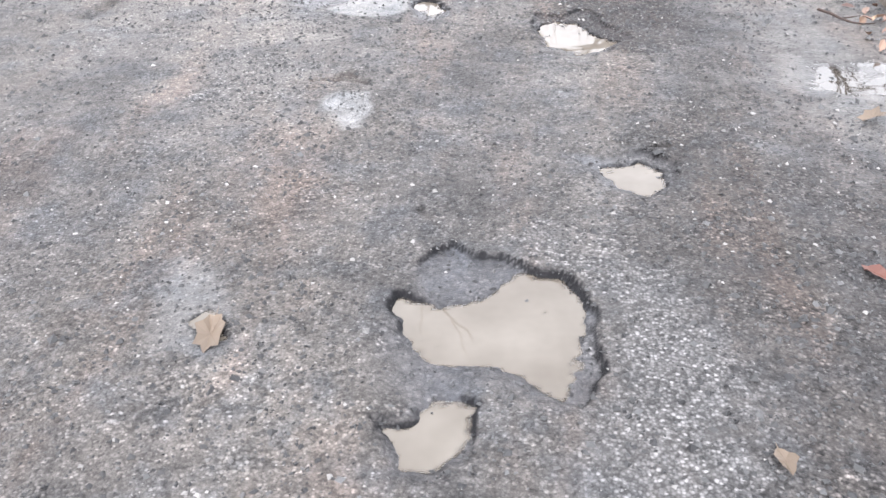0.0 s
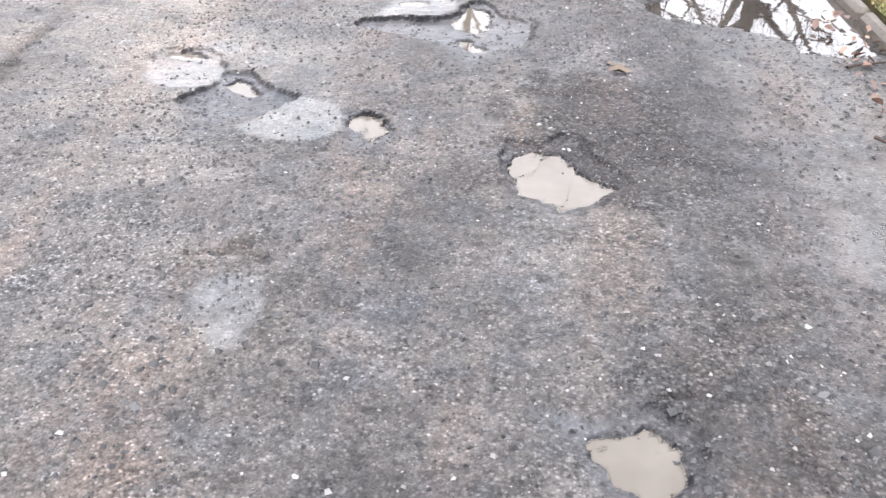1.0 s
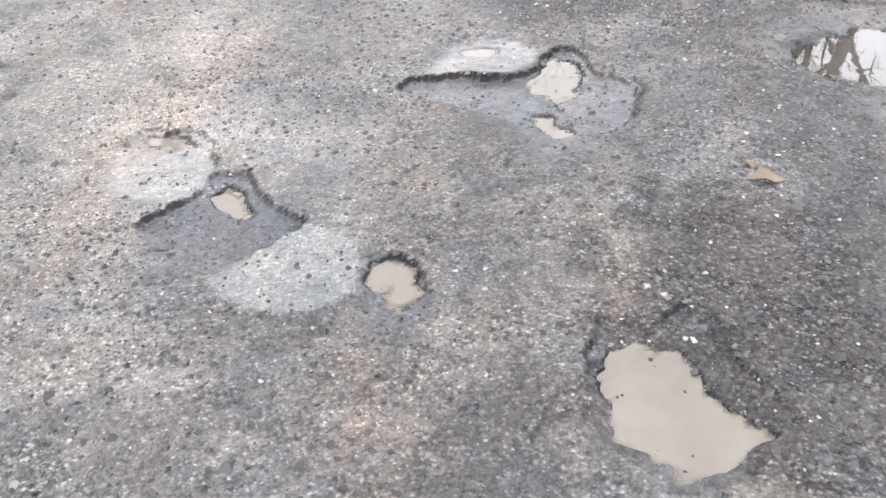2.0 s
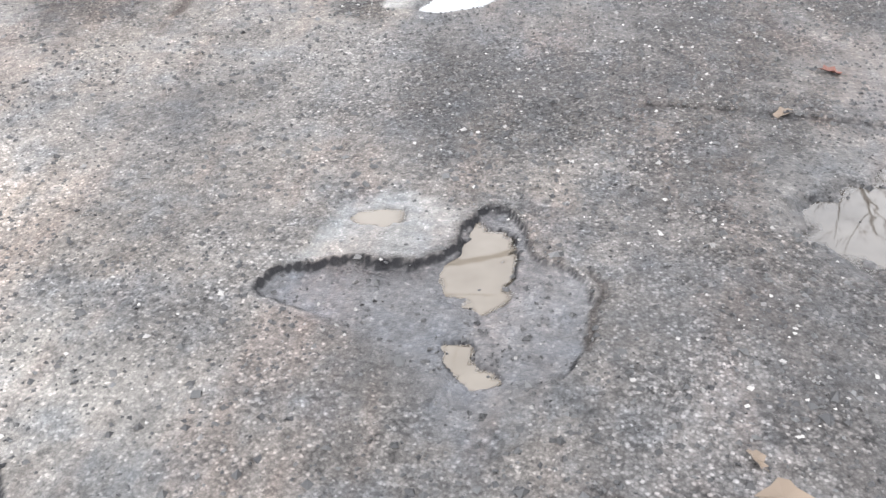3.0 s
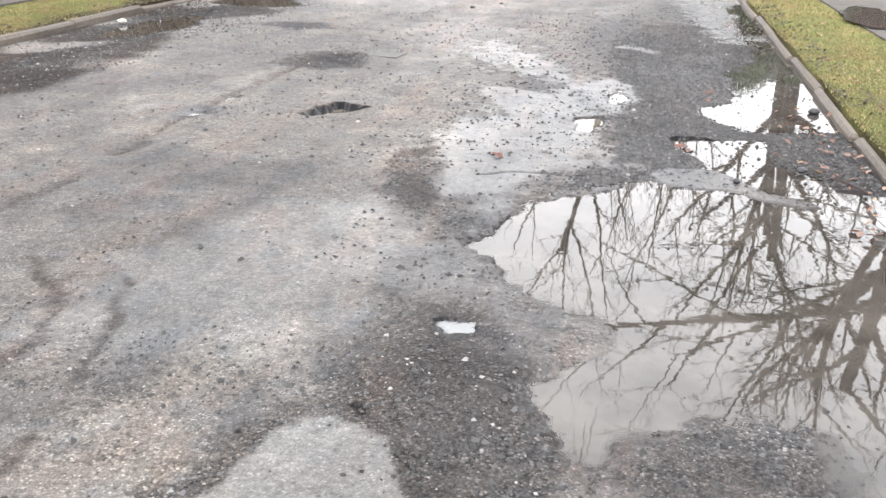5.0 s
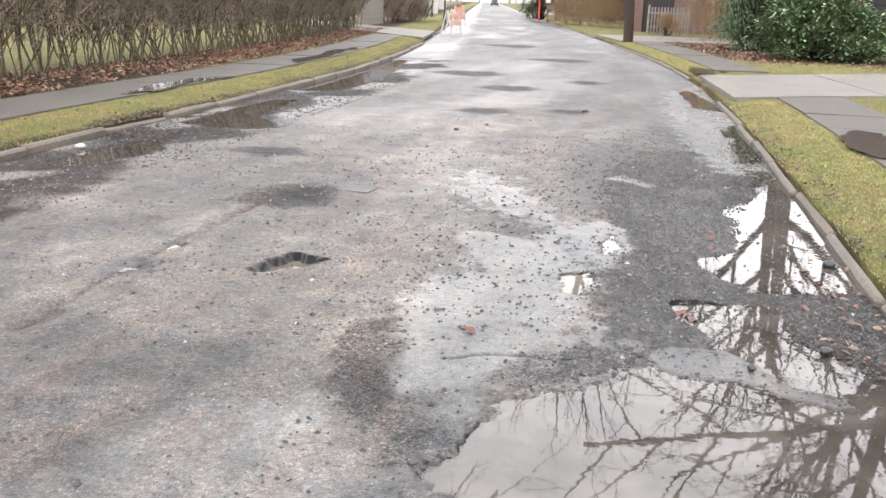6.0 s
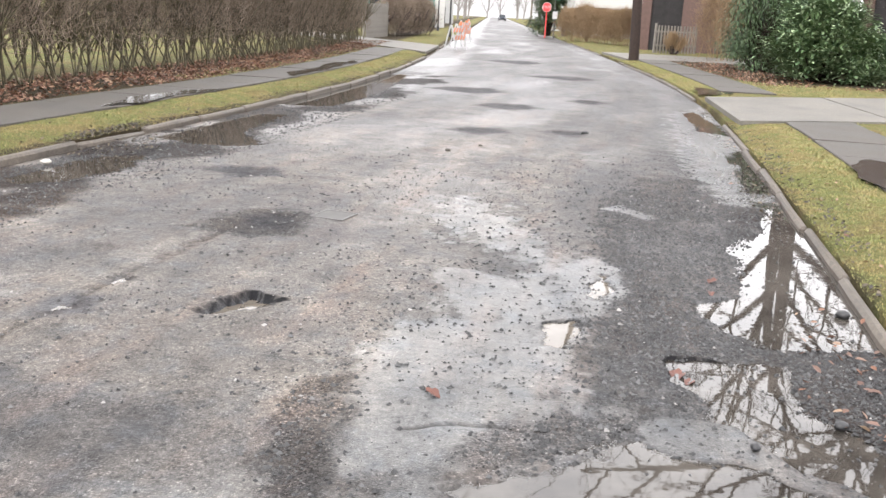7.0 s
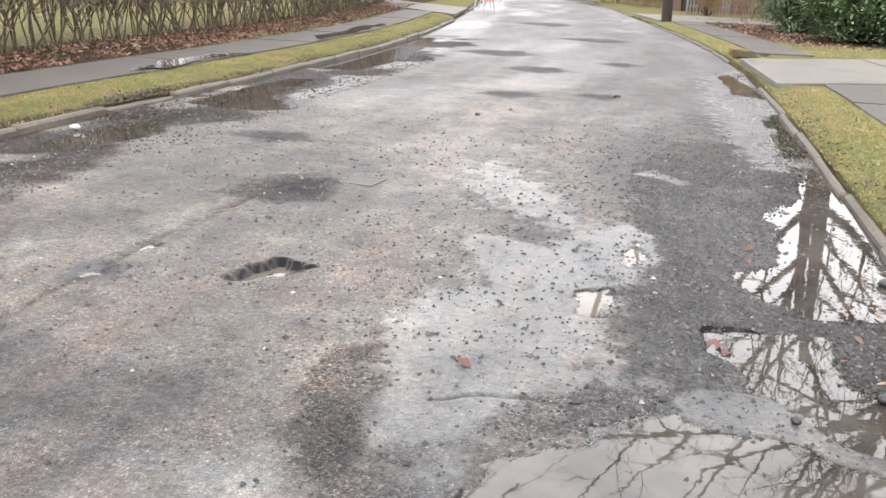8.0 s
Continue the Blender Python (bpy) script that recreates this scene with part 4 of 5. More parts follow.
M_TANLITTER = blade_material("sodden_tan_leaves", [(0.0, (0.06, 0.03, 0.022)), (0.4, (0.12, 0.068, 0.05)), (0.8, (0.18, 0.115, 0.082)), (1.0, (0.27, 0.19, 0.12))])
litter("leaf_litter", [(1.42, 1.74, 7.4, 10.6, 0.5, -0.034), (1.3, 1.74, 11.2, 12.5, 0.12, -0.03), (1.5, 1.74, 3.0, 7.4, 0.38, -0.032)], 620, 0.027, M_TANLITTER, "sodden pinkish-tan leaves drifted against the kerb", 21)

M_CLOD = blade_material("soil_clods", [(0.0, (0.016, 0.012, 0.009)), (0.6, (0.04, 0.03, 0.02)), (1.0, (0.09, 0.07, 0.04))])
litter("leaf_litter", [(1.84, 2.1, 7, 23.0, 0.35, None), (-6.2, -5.9, 11, 36, 0.5, None), (-6.1, -5.85, 16.0, 17.8, 0.25, None)], 1700, 0.02, M_CLOD, "dark soil crumbs and dead grass spilling over the kerbs", 9)
litter("leaf_litter", [(1.4, 1.74, 15.8, 18.5, 0.5, -0.028), (-5.7, -5.0, 15.8, 17.6, 0.5, -0.024)], 420, 0.022, M_CLOD, "rotten leaf mould silted up in the gutters", 10)

# ---- crumbled asphalt ----
def crumbs(name, count, r0, r1, material, label, seed, dense, u0, far, bunch, u1=1.72, start=1.0):
    """Loose bits of stone: low skewed pyramids, strewn where dense() allows."""
    rng = np.random.default_rng(seed)
    n = count * 6
    u, y = rng.uniform(u0, u1, n), start + far * rng.random(n) ** bunch
    i = np.clip(np.searchsorted(YS, y), 0, len(YS) - 1)
    j = np.clip(np.searchsorted(US, u), 0, len(US) - 1)
    keep = np.nonzero(rng.random(n) < smooth01((start + far - y) / (0.45 * far)) * dense(MASK["gravel"][i, j], u, y) * (1 - MASK["slab"][i, j] * np.where(y < 9.0, 0.8, 0.7)) * np.where((ROAD[i, j] < GUTTER - 0.004) & (u > 0.3), 0.12, 1.0))[0][:count]
    u, y, i, j = u[keep], y[keep], i[keep], j[keep]
    n = len(u)
    r = rng.uniform(r0, r1, n) * (0.5 + 1.1 * rng.random(n) ** 3) * (1 + 0.045 * np.maximum(y - 6, 0))
    z = np.maximum(ROAD[i, j], np.where(u > 0.3, GUTTER - 0.003, -1.0)) - 0.001
    a = rng.uniform(0, 6.28, n)
    verts = np.zeros((n, 5, 3))
    for k in range(4):
        t, q = a + k * 1.5708 + rng.uniform(-0.4, 0.4, n), r * rng.uniform(0.65, 1.2, n)
        verts[:, k] = np.stack([u + bend(y) + q * np.cos(t), y + q * np.sin(t), z + r * rng.uniform(-0.1, 0.25, n)], -1)
    verts[:, 4] = np.stack([u + bend(y) + r * rng.uniform(-0.4, 0.4, n), y + r * rng.uniform(-0.4, 0.4, n), z + r * rng.uniform(0.5, 1.0, n)], -1)
    k = np.arange(n)[:, None] * 5
    faces = np.concatenate([k + f for f in ((0, 1, 4), (1, 2, 4), (2, 3, 4), (3, 0, 4))], 1).reshape(-1, 3)
    return tagged(scatter_mesh(name, verts.reshape(-1, 3).tolist(), faces.tolist(), material), label, "gravel", kind="stuff")


M_CRUMB = blade_material("asphalt_crumbs", [(0.0, (0.008, 0.008, 0.009)), (0.68, (0.022, 0.021, 0.021)), (0.9, (0.08, 0.077, 0.075)), (0.98, (0.22, 0.212, 0.2))])
M_DARKCRUMB = blade_material("dark_crumbs", [(0.0, (0.012, 0.012, 0.013)), (0.8, (0.03, 0.03, 0.03)), (1.0, (0.07, 0.07, 0.07))])
def drifts(u, y, seed):
    return smooth01(0.35 + 1.3 * fbm(u, y, 1.7, seed, 4))


crumbs("loose_gravel", 42000, 0.0036, 0.0078, M_CRUMB, "loose grey grit strewn over the broken asphalt", 11, lambda g, u, y: 0.04 + 0.55 * drifts(u, y, 201) + 0.4 * g * g, -1.9, 9.0, 1.1)
crumbs("loose_gravel", 20000, 0.005, 0.0105, M_CRUMB, "coarse grit strewn farther along the asphalt", 13, lambda g, u, y: 0.04 + 0.4 * drifts(u, y, 203) + 0.6 * g * g, -5.7, 20.0, 0.75)
crumbs("loose_gravel", 30000, 0.0052, 0.0125, M_DARKCRUMB, "black crumbs of broken asphalt on the road", 12, lambda g, u, y: (0.03 + 0.2 * drifts(u, y, 205)) * np.where((u < -0.6) & (y > 8.5), 0.3, 1.0) + 0.3 * g + 0.13 * ((y > 9) & (u > -1.0)) + 0.45 * ((y > 10.3) & (u > 0.0)) + 0.2 * (u > 0.9), -2.6, 19.0, 1.15)

crumbs("loose_gravel", 17000, 0.0038, 0.0085, M_DARKCRUMB, "fine dark crumbs of asphalt and grit underfoot", 14, lambda g, u, y: 0.2 + 0.25 * drifts(u, y, 207) + 0.25 * g, -1.5, 6.5, 1.0)

crumbs("loose_gravel", 9000, 0.006, 0.013, M_DARKCRUMB, "black mud crumbs silted along the west gutter", 15, lambda g, u, y: 0.15 + 0.6 * drifts(u, y, 209) * g, -5.74, 14.0, 1.0, -4.1, 12.5)

crumbs("loose_gravel", 8000, 0.005, 0.011, M_DARKCRUMB, "dark coarse gravel washed up beside the gutter puddles", 16, lambda g, u, y: 0.02 + 0.9 * g * g, 0.0, 6.5, 1.0, 1.72, 10.6)

# ---- bare trees ----
def tube(verts, faces, pts, radii, sides):
    """A tapered tube along points."""
    start = len(verts)
    side = Vector((0.3, 0.95, 0.1))
    for k, (p, r) in enumerate(zip(pts, radii)):
        d = (pts[min(k + 1, len(pts) - 1)] - pts[max(k - 1, 0)]).normalized()
        a = d.cross(side)
        if a.length < 0.1:
            a = d.cross(Vector((1, 0, 0)))
        a.normalize()
        b = d.cross(a)
        for s in range(sides):
            t = 2 * math.pi * s / sides
            verts.append(p + (a * math.cos(t) + b * math.sin(t)) * r)
    for k in range(len(pts) - 1):
        for s in range(sides):
            i, j = start + k * sides + s, start + k * sides + (s + 1) % sides
            faces.append((i, j, j + sides, i + sides))


def bough(out, rng, p, d, length, r, level, rules):
    """One limb and all that grows from it. rules: per level (children, length share, radius share, angle, rise, wander)."""
    n = 5 if level < 2 else 3
    pts, radii = [p.copy()], [r]
    for k in range(n):
        wander = rules["wander"] * (0.6 if level == 0 else 1.0)
        d = (d + Vector((rng.gauss(0, wander), rng.gauss(0, wander), rng.gauss(0, wander) + rules["rise"] * (level > 0)))).normalized()
        p = p + d * (length / n)
        pts.append(p.copy())
        radii.append(r * (1 - (0.55 if level == 0 else 0.72) * (k + 1) / n))
    v, f = out["trunk" if level == 0 else "crown"]
    tube(v, f, pts, radii, 10 if level == 0 else 6 if level == 1 else 4 if level == 2 else 3)
    if level >= rules["depth"]:
        return
    count = rules["children"][level]
    first = rules["first"] if level == 0 else 0.2
    for c in range(count):
        s = first + (1 - first) * (c + rng.random()) / count
        i = min(int(s * n), n - 1)
        q = pts[i].lerp(pts[i + 1], s * n - i)
        rr = radii[i] + (radii[i + 1] - radii[i]) * (s * n - i)
        axis = (pts[i + 1] - pts[i]).normalized()
        turn = 2.4 * c + rng.uniform(-0.5, 0.5)
        e = axis.orthogonal().normalized()
        e = Matrix.Rotation(turn, 3, axis) @ e
        a = radians(rng.uniform(*rules["angle"]))
        dd = (axis * math.cos(a) + e * math.sin(a)).normalized()
        ll = length * rng.uniform(*rules["share"]) * (1.15 - 0.5 * s if level else 1.0 - 0.35 * (s - first))
        bough(out, rng, q, dd, ll, max(rr * rng.uniform(0.5, 0.75), rules["least"]), level + 1, rules)


def mesh_of(name, data, material):
    me = bpy.data.meshes.new(name)
    me.from_pydata([tuple(v) for v in data[0]], [], data[1])
    me.materials.append(material)
    me.polygons.foreach_set("use_smooth", np.ones(len(me.polygons), bool))
    return me


def bare_tree(at, height, radius, seed, label, lean=(0, 0), limbs=(), **more):
    rng = random.Random(seed)
    rules = {"depth": 4, "children": (8, 6, 4, 3), "first": 0.42, "angle": (28, 58), "share": (0.38, 0.58), "rise": 0.1, "wander": 0.1, "least": 0.008}
    rules.update(more)
    out = {"trunk": ([], []), "crown": ([], [])}
    bough(out, rng, Vector((0, 0, -0.2)), Vector((lean[0], lean[1], 1)).normalized(), height * 0.62, radius, 0, rules)
    for up, way, length, r in limbs:
        bough(out, rng, Vector((lean[0] * up, lean[1] * up, up)), Vector(way).normalized(), length, r, 1, {**rules, "rise": 0.03})
    tree = thing("tree", (at[0], at[1], ground_at(*at)), label, "tree", "bare trees")
    for key in ("trunk", "crown"):
        ob = new(key, mesh_of(key, out[key], M_BARK))
        ob.parent = tree
    return tree


bare_tree((-0.42, 45.5), 23, 0.22, 5, "slim bare street tree with brown trunk beside a driveway", lean=(0.035, 0.0), first=0.5, angle=(20, 42), children=(7, 4, 3, 3), least=0.012)
bare_tree((1.6, 64.0), 30, 0.3, 8, "tall bare tree rising behind the picket fence", first=0.4, angle=(15, 38), children=(7, 4, 3, 3), least=0.014)
bare_tree((4.3, 66.0), 29, 0.28, 12, "tall bare tree rising behind the picket fence", lean=(-0.04, 0), first=0.35, angle=(18, 40), children=(7, 4, 3, 3), least=0.014)
bare_tree((8.05, 58.0), 31, 0.55, 21, "massive bare tree with dark wet bark beside the house", lean=(0.04, 0), first=0.5, angle=(25, 60), least=0.016)
bare_tree((9.0, 58.9), 30, 0.5, 25, "large bare tree with dark wet bark behind the house", lean=(0.012, 0), first=0.5, angle=(25, 60), least=0.016)
bare_tree((9.6, 35.5), 22, 0.42, 33, "spreading bare tree whose long limb overhangs the street", first=0.5, angle=(30, 65), children=(8, 7, 5, 3), least=0.01,
          limbs=[(11.0, (-1, 0.02, 0.06), 10.5, 0.2), (9.0, (-0.8, -0.5, 0.5), 8.5, 0.15)])
bare_tree((-13.2, 18.5), 21, 0.4, 41, "spreading bare tree behind the hedge, limbs above the street", first=0.4, angle=(35, 70),
          limbs=[(8.5, (1, -0.1, 0.22), 10.0, 0.19), (7.0, (0.85, 0.6, 0.3), 9.0, 0.16), (10.5, (0.95, 0.12, 0.3), 15.0, 0.21)])

# ---- the bare hedge on the west side ----
M_TWIG = bark_material("hedge_twigs", (0.1, 0.074, 0.055), (0.29, 0.225, 0.17))
M_HEDGESTEM = bark_material("hedge_stems", (0.022, 0.019, 0.012), (0.12, 0.1, 0.055))
M_BROWNTWIG = bark_material("brown_twigs", (0.13, 0.085, 0.045), (0.3, 0.2, 0.11))


def shrub_meshes(seed, height, width, depth, stems, twigs, clear, bush, thick=0.008):
    """Stems that fork upwards and a haze of thin twigs above clear."""
    rng = random.Random(seed)
    s, t = ([], []), ([], [])
    for k in range(stems):
        p = Vector((rng.uniform(-0.5, 0.5) * width * 0.9, rng.uniform(-0.3, 0.3) * depth, -0.03))
        d = Vector((rng.uniform(-0.25, 0.25), rng.uniform(-0.25, 0.25), 1)).normalized()
        pts, radii, r = [p.copy()], [rng.uniform(0.01, 0.027)], 0
        for i in range(4):
            d = (d + Vector((rng.gauss(0, 0.27), rng.gauss(0, 0.27), 0.08))).normalized()
            p = p + d * height * 0.22
            pts.append(p.copy())
            radii.append(radii[0] * (1 - 0.2 * (i + 1)))
        tube(*s, pts, radii, 5)
        for i in range(5):
            q = pts[1 + rng.randrange(2)].lerp(pts[3], rng.random() * 0.6 - 0.2)
            e = (d + Vector((rng.uniform(-1, 1), rng.uniform(-1, 1), 0.6))).normalized()
            tube(*s, [q, q + e * 0.3 * height * 0.5 + Vector((0, 0, 0.05)), q + e * height * 0.28 + Vector((0, 0, 0.2))], [0.013, 0.009, 0.005], 3)
    for k in range(twigs):
        z = clear + (height - clear) * rng.random() ** 0.55
        edge = 1.0 - 0.55 * bush * ((z / height) ** 4)
        p = Vector((rng.uniform(-0.5, 0.5) * width * edge, rng.uniform(-0.5, 0.5) * depth * edge, z))
        d = Vector((rng.uniform(-1, 1), rng.uniform(-1, 1), rng.uniform(-0.15, 1.3))).normalized()
        l = rng.uniform(0.18, 0.5)
        tube(*t, [p, p + d * l], [thick, thick * 0.45], 3)
    return s, t


def shrub_row(name, label, group, places, seed, height, width, depth, stems, twigs, clear, m_stem, m_twig, bush=0.5):
    rng = random.Random(seed)
    kinds = []
    for k in range(4):
        s, t = shrub_meshes(seed * 10 + k, height * (0.94 + 0.04 * k), width, depth, stems, twigs, clear, bush, 0.008 if clear > 0.2 else 0.013)
        kinds.append((mesh_of("woody_frame", s, m_stem), mesh_of("twig_mass", t, m_twig)))
    for k, (x, y, z, turn) in enumerate(places):
        top = thing(name, (x, y, z), label, "shrub", group, turn=turn + rng.choice((0, 180)))
        for key, me in zip(("woody_frame", "twig_mass"), kinds[rng.randrange(4)]):
            shared_part(key, me, Matrix.Identity(4), top)


hedge_y = [11.5 + 1.08 * k for k in range(36)]
shrub_row("hedge_shrub", "leafless hedge shrub with tangled grey-brown twigs and stems", "bare hedge",
          [(-10.15 + float(bend(y)) + 0.1 * math.sin(9 * y), y, ground_at(-10.1, y), 90) for y in hedge_y], 3, 2.8, 1.45, 1.3, 13, 1900, 0.42, M_HEDGESTEM, M_TWIG)
shrub_row("hedge_shrub", "dense clipped grey-brown hedge shrub beside a pale fence", "clipped far hedge",
          [(-14.6 - 0.02 * k, 58.5 + 1.15 * k, 0.1, 90) for k in range(8)], 5, 2.1, 1.5, 1.9, 8, 1300, 0.1, M_BARK, M_TWIG, 0.9)
shrub_row("hedge_shrub", "dense clipped tan-brown hedge shrub above a low stone edge", "clipped tan hedge",
          [(-1.3 - 0.62 * k, 66.0 + 0.95 * k, 0.1, 122) for k in range(8)], 7, 2.15, 1.5, 1.8, 8, 1400, 0.05, M_BROWNTWIG, M_BROWNTWIG, 0.9)
shrub_row("garden_shrub", "leafless reddish-brown garden shrub amid fallen leaves", "bare garden shrubs",
          [(2.9, 51.5, 0.1, 20), (3.6, 49.8, 0.1, 70)], 9, 2.7, 1.7, 1.6, 9, 1500, 0.3, M_BROWNTWIG, M_BROWNTWIG, 0.8)


# ---- evergreen shrubs ----
def foliage_material(name, dark, light, back):
    m = Nodes(name)
    m.set(Base_Color=m.ramp(m.island(), [(0.0, dark), (0.6, light), (1.0, back)]), Roughness=0.48, IOR=1.4)
    return m.mat


M_RHODO = foliage_material("broad_evergreen_leaf", (0.055, 0.1, 0.045), (0.15, 0.22, 0.105), (0.28, 0.34, 0.2))
M_YEW = foliage_material("dark_needles", (0.025, 0.045, 0.02), (0.055, 0.09, 0.038), (0.085, 0.13, 0.055))


def leafy_bush(name, label, at, size, leaves, leaf, material, seed, clumps=46, droop=0.0, spiky=1.0):
    """A bush: forked stems under rosettes of leaves, gathered in uneven clumps."""
    rng = random.Random(seed)
    top = thing(name, at, label, "bush")
    s, l = ([], []), ([], [])
    centres = []
    for k in range(clumps):
        a, h = rng.uniform(0, 6.283), rng.random() ** 0.8
        r = math.sqrt(rng.random()) * (1 - 0.55 * h**2.2) * rng.uniform(0.75, 1.05)
        c = Vector((math.cos(a) * r * size[0] / 2, math.sin(a) * r * size[1] / 2, 0.15 + h * size[2] * (1 - 0.25 * r)))
        centres.append(c)
        mid = c * 0.5 + Vector((0, 0, -0.1))
        tube(*s, [Vector((c.x * 0.1, c.y * 0.1, -0.02)), mid, c], [0.05, 0.03, 0.012], 5)
    for k in range(leaves):
        c = centres[rng.randrange(clumps)]
        spread = min(size[2] * 0.17, 0.3)
        p = c + Vector((rng.gauss(0, spread), rng.gauss(0, spread), rng.gauss(0, spread * 0.6)))
        p.z = max(p.z, 0.05)
        out = Vector((p.x - c.x, p.y - c.y, 0.25 * spiky - droop)) + Vector((rng.gauss(0, 0.1), rng.gauss(0, 0.1), rng.gauss(0, 0.12)))
        out.normalize()
        w = out.cross(Vector((0, 0, 1))).normalized() * leaf[1] / 2
        q = out * leaf[0] * rng.uniform(0.7, 1.25)
        n = w.cross(out).normalized() * leaf[1] * 0.25
        i = len(l[0])
        l[0].extend([p, p + q * 0.5 + w + n, p + q + Vector((0, 0, -0.02)), p + q * 0.5 - w + n, p + q * 0.5])
        l[1].extend([(i, i + 1, i + 4), (i + 1, i + 2, i + 4), (i + 2, i + 3, i + 4), (i + 3, i, i + 4)])
    for key, data, mat in (("woody_frame", s, M_BARK), ("foliage", l, material)):
        ob = new(key, mesh_of(key, data, mat))
        ob.parent = top
    return top


leafy_bush("rhododendron", "broad dark green evergreen bush beside the driveway", (5.3, 37.4, 0.1), (3.0, 2.8, 2.3), 11000, (0.24, 0.1), M_RHODO, 4, 60, spiky=0.35)
leafy_bush("rhododendron", "lower spreading arm of a dark evergreen bush", (6.95, 38.2, 0.1), (1.9, 2.0, 1.15), 4500, (0.24, 0.1), M_RHODO, 5, 30, spiky=0.35)
leafy_bush("yew", "tall dark green yew with drooping sprays behind a bush", (4.15, 42.0, 0.1), (2.9, 3.0, 5.4), 26000, (0.15, 0.035), M_YEW, 6, 130, droop=0.7)
leafy_bush("yew", "tall dark green yew standing close to the house", (6.35, 43.8, 0.1), (2.3, 2.4, 5.4), 8000, (0.24, 0.05), M_YEW, 7, 50, droop=0.5)
leafy_bush("conifer", "dark green conifer on a far front lawn", (-8.4, 84.0, 0.1), (3.4, 3.4, 5.0), 7000, (0.35, 0.1), M_YEW, 8, 40, droop=0.3)
leafy_bush("tussock", "tuft of dry straw-coloured ornamental grass by a fence", (1.3, 54.9, 0.1), (1.3, 0.8, 0.7), 900, (0.45, 0.02), M_BROWNTWIG, 9, 10, spiky=3.0)

# ---- houses ----
M_BRICK = plain_material("brown_brick", (0.075, 0.045, 0.035), 0.85, vary=0.35, scale=3.0)
# door timber; its near-black also gives the shade in the brick house's porch
M_WOOD_SHADE = plain_material("timber_and_porch_shade", (0.016, 0.014, 0.014), 0.9, vary=0.3, scale=4.0)
M_SIDING = plain_material("brown_siding", (0.085, 0.048, 0.038), 0.7, vary=0.2)
M_WHITE = plain_material("white_paint", (0.45, 0.44, 0.42), 0.6, vary=0.1)
M_GREYWALL = plain_material("grey_render", (0.33, 0.33, 0.32), 0.8, vary=0.15)
M_TEAL = plain_material("teal_paint", (0.09, 0.2, 0.17), 0.6, vary=0.15)
M_ROOF = plain_material("slate_roof", (0.07, 0.065, 0.065), 0.8, vary=0.3)
M_GLASS = plain_material("dark_window_glass", (0.02, 0.024, 0.028), 0.06, vary=0.1)
M_PALEWOOD = plain_material("weathered_timber", (0.17, 0.155, 0.135), 0.85, vary=0.3, scale=5.0)


def house(label, at, turn, w, d, h, roof, m_wall, m_roof, windows, doors=(), trim=None):
    """A gabled house whose front faces -y of its own frame. windows and doors: (x, z, w, h) on the front."""
    top = thing("house", at, label, "house", "houses along the street", turn=turn)
    bm = bmesh.new()
    holes = sorted([*windows, *doors])
    xs = sorted({-w / 2, w / 2, *(v for x, z, a, b in holes for v in (x - a / 2, x + a / 2))})
    zs = sorted({0.0, h, *(v for x, z, a, b in holes for v in (z, z + b))})
    for x0, x1 in zip(xs, xs[1:]):
        for z0, z1 in zip(zs, zs[1:]):
            cx, cz = (x0 + x1) / 2, (z0 + z1) / 2
            if any(abs(cx - x) < a / 2 and z < cz < z + b for x, z, a, b in holes):
                continue
            block((x1 - x0, 0.25, z1 - z0), 0, (cx, 0.125, z0), bm)
    for s in (-1, 1):
        block((0.25, d - 0.25, h), 0, (s * (w / 2 - 0.125), 0.25 + (d - 0.25) / 2, 0), bm)
    block((w - 0.5, 0.25, h), 0, (0, d - 0.125, 0), bm)
    part("wall", bm, m_wall, top)
    bm = bmesh.new()
    o = 0.4
    pts = [(-w / 2 - o, -o, h), (w / 2 + o, -o, h), (w / 2 + o, d + o, h), (-w / 2 - o, d + o, h), (-w / 2 - o, d / 2, h + roof), (w / 2 + o, d / 2, h + roof)]
    v = [bm.verts.new(p) for p in pts]
    for f in ((0, 1, 5, 4), (2, 3, 4, 5), (0, 4, 3), (1, 2, 5), (3, 2, 1, 0)):
        bm.faces.new([v[i] for i in f])
    part("roof", bm, m_roof, top)
    for x, z, a, b in windows:
        win = part("window", block((a, 0.03, b), 0, (x, 0.14, z)), M_GLASS, top, "dark glazed sash window")
        bm = bmesh.new()
        for bx, bz, bw, bh in ((x - a / 2, z, 0.09, b), (x + a / 2, z, 0.09, b), (x, z - 0.05, a + 0.1, 0.09), (x, z + b - 0.04, a + 0.1, 0.09), (x, z + b / 2 - 0.02, a, 0.05)):
            block((bw, 0.1, bh), 0.008, (bx, 0.04, bz), bm)
        part("frame", bm, trim or M_WHITE, win)
    for x, z, a, b in doors:
        door = part("door", block((a, 0.06, b), 0.01, (x, 0.13, z)), M_WOOD_SHADE, top, "dark panel filling an entrance")
        bm = bmesh.new()
        for i in (0, 1):
            for j in (0, 1):
                block((a * 0.36, 0.03, b * 0.36), 0.01, (x + (i - 0.5) * a * 0.46, 0.1, z + 0.08 * b + j * b * 0.46), bm)
        part("panel", bm, M_WOOD_SHADE, door)
    return top


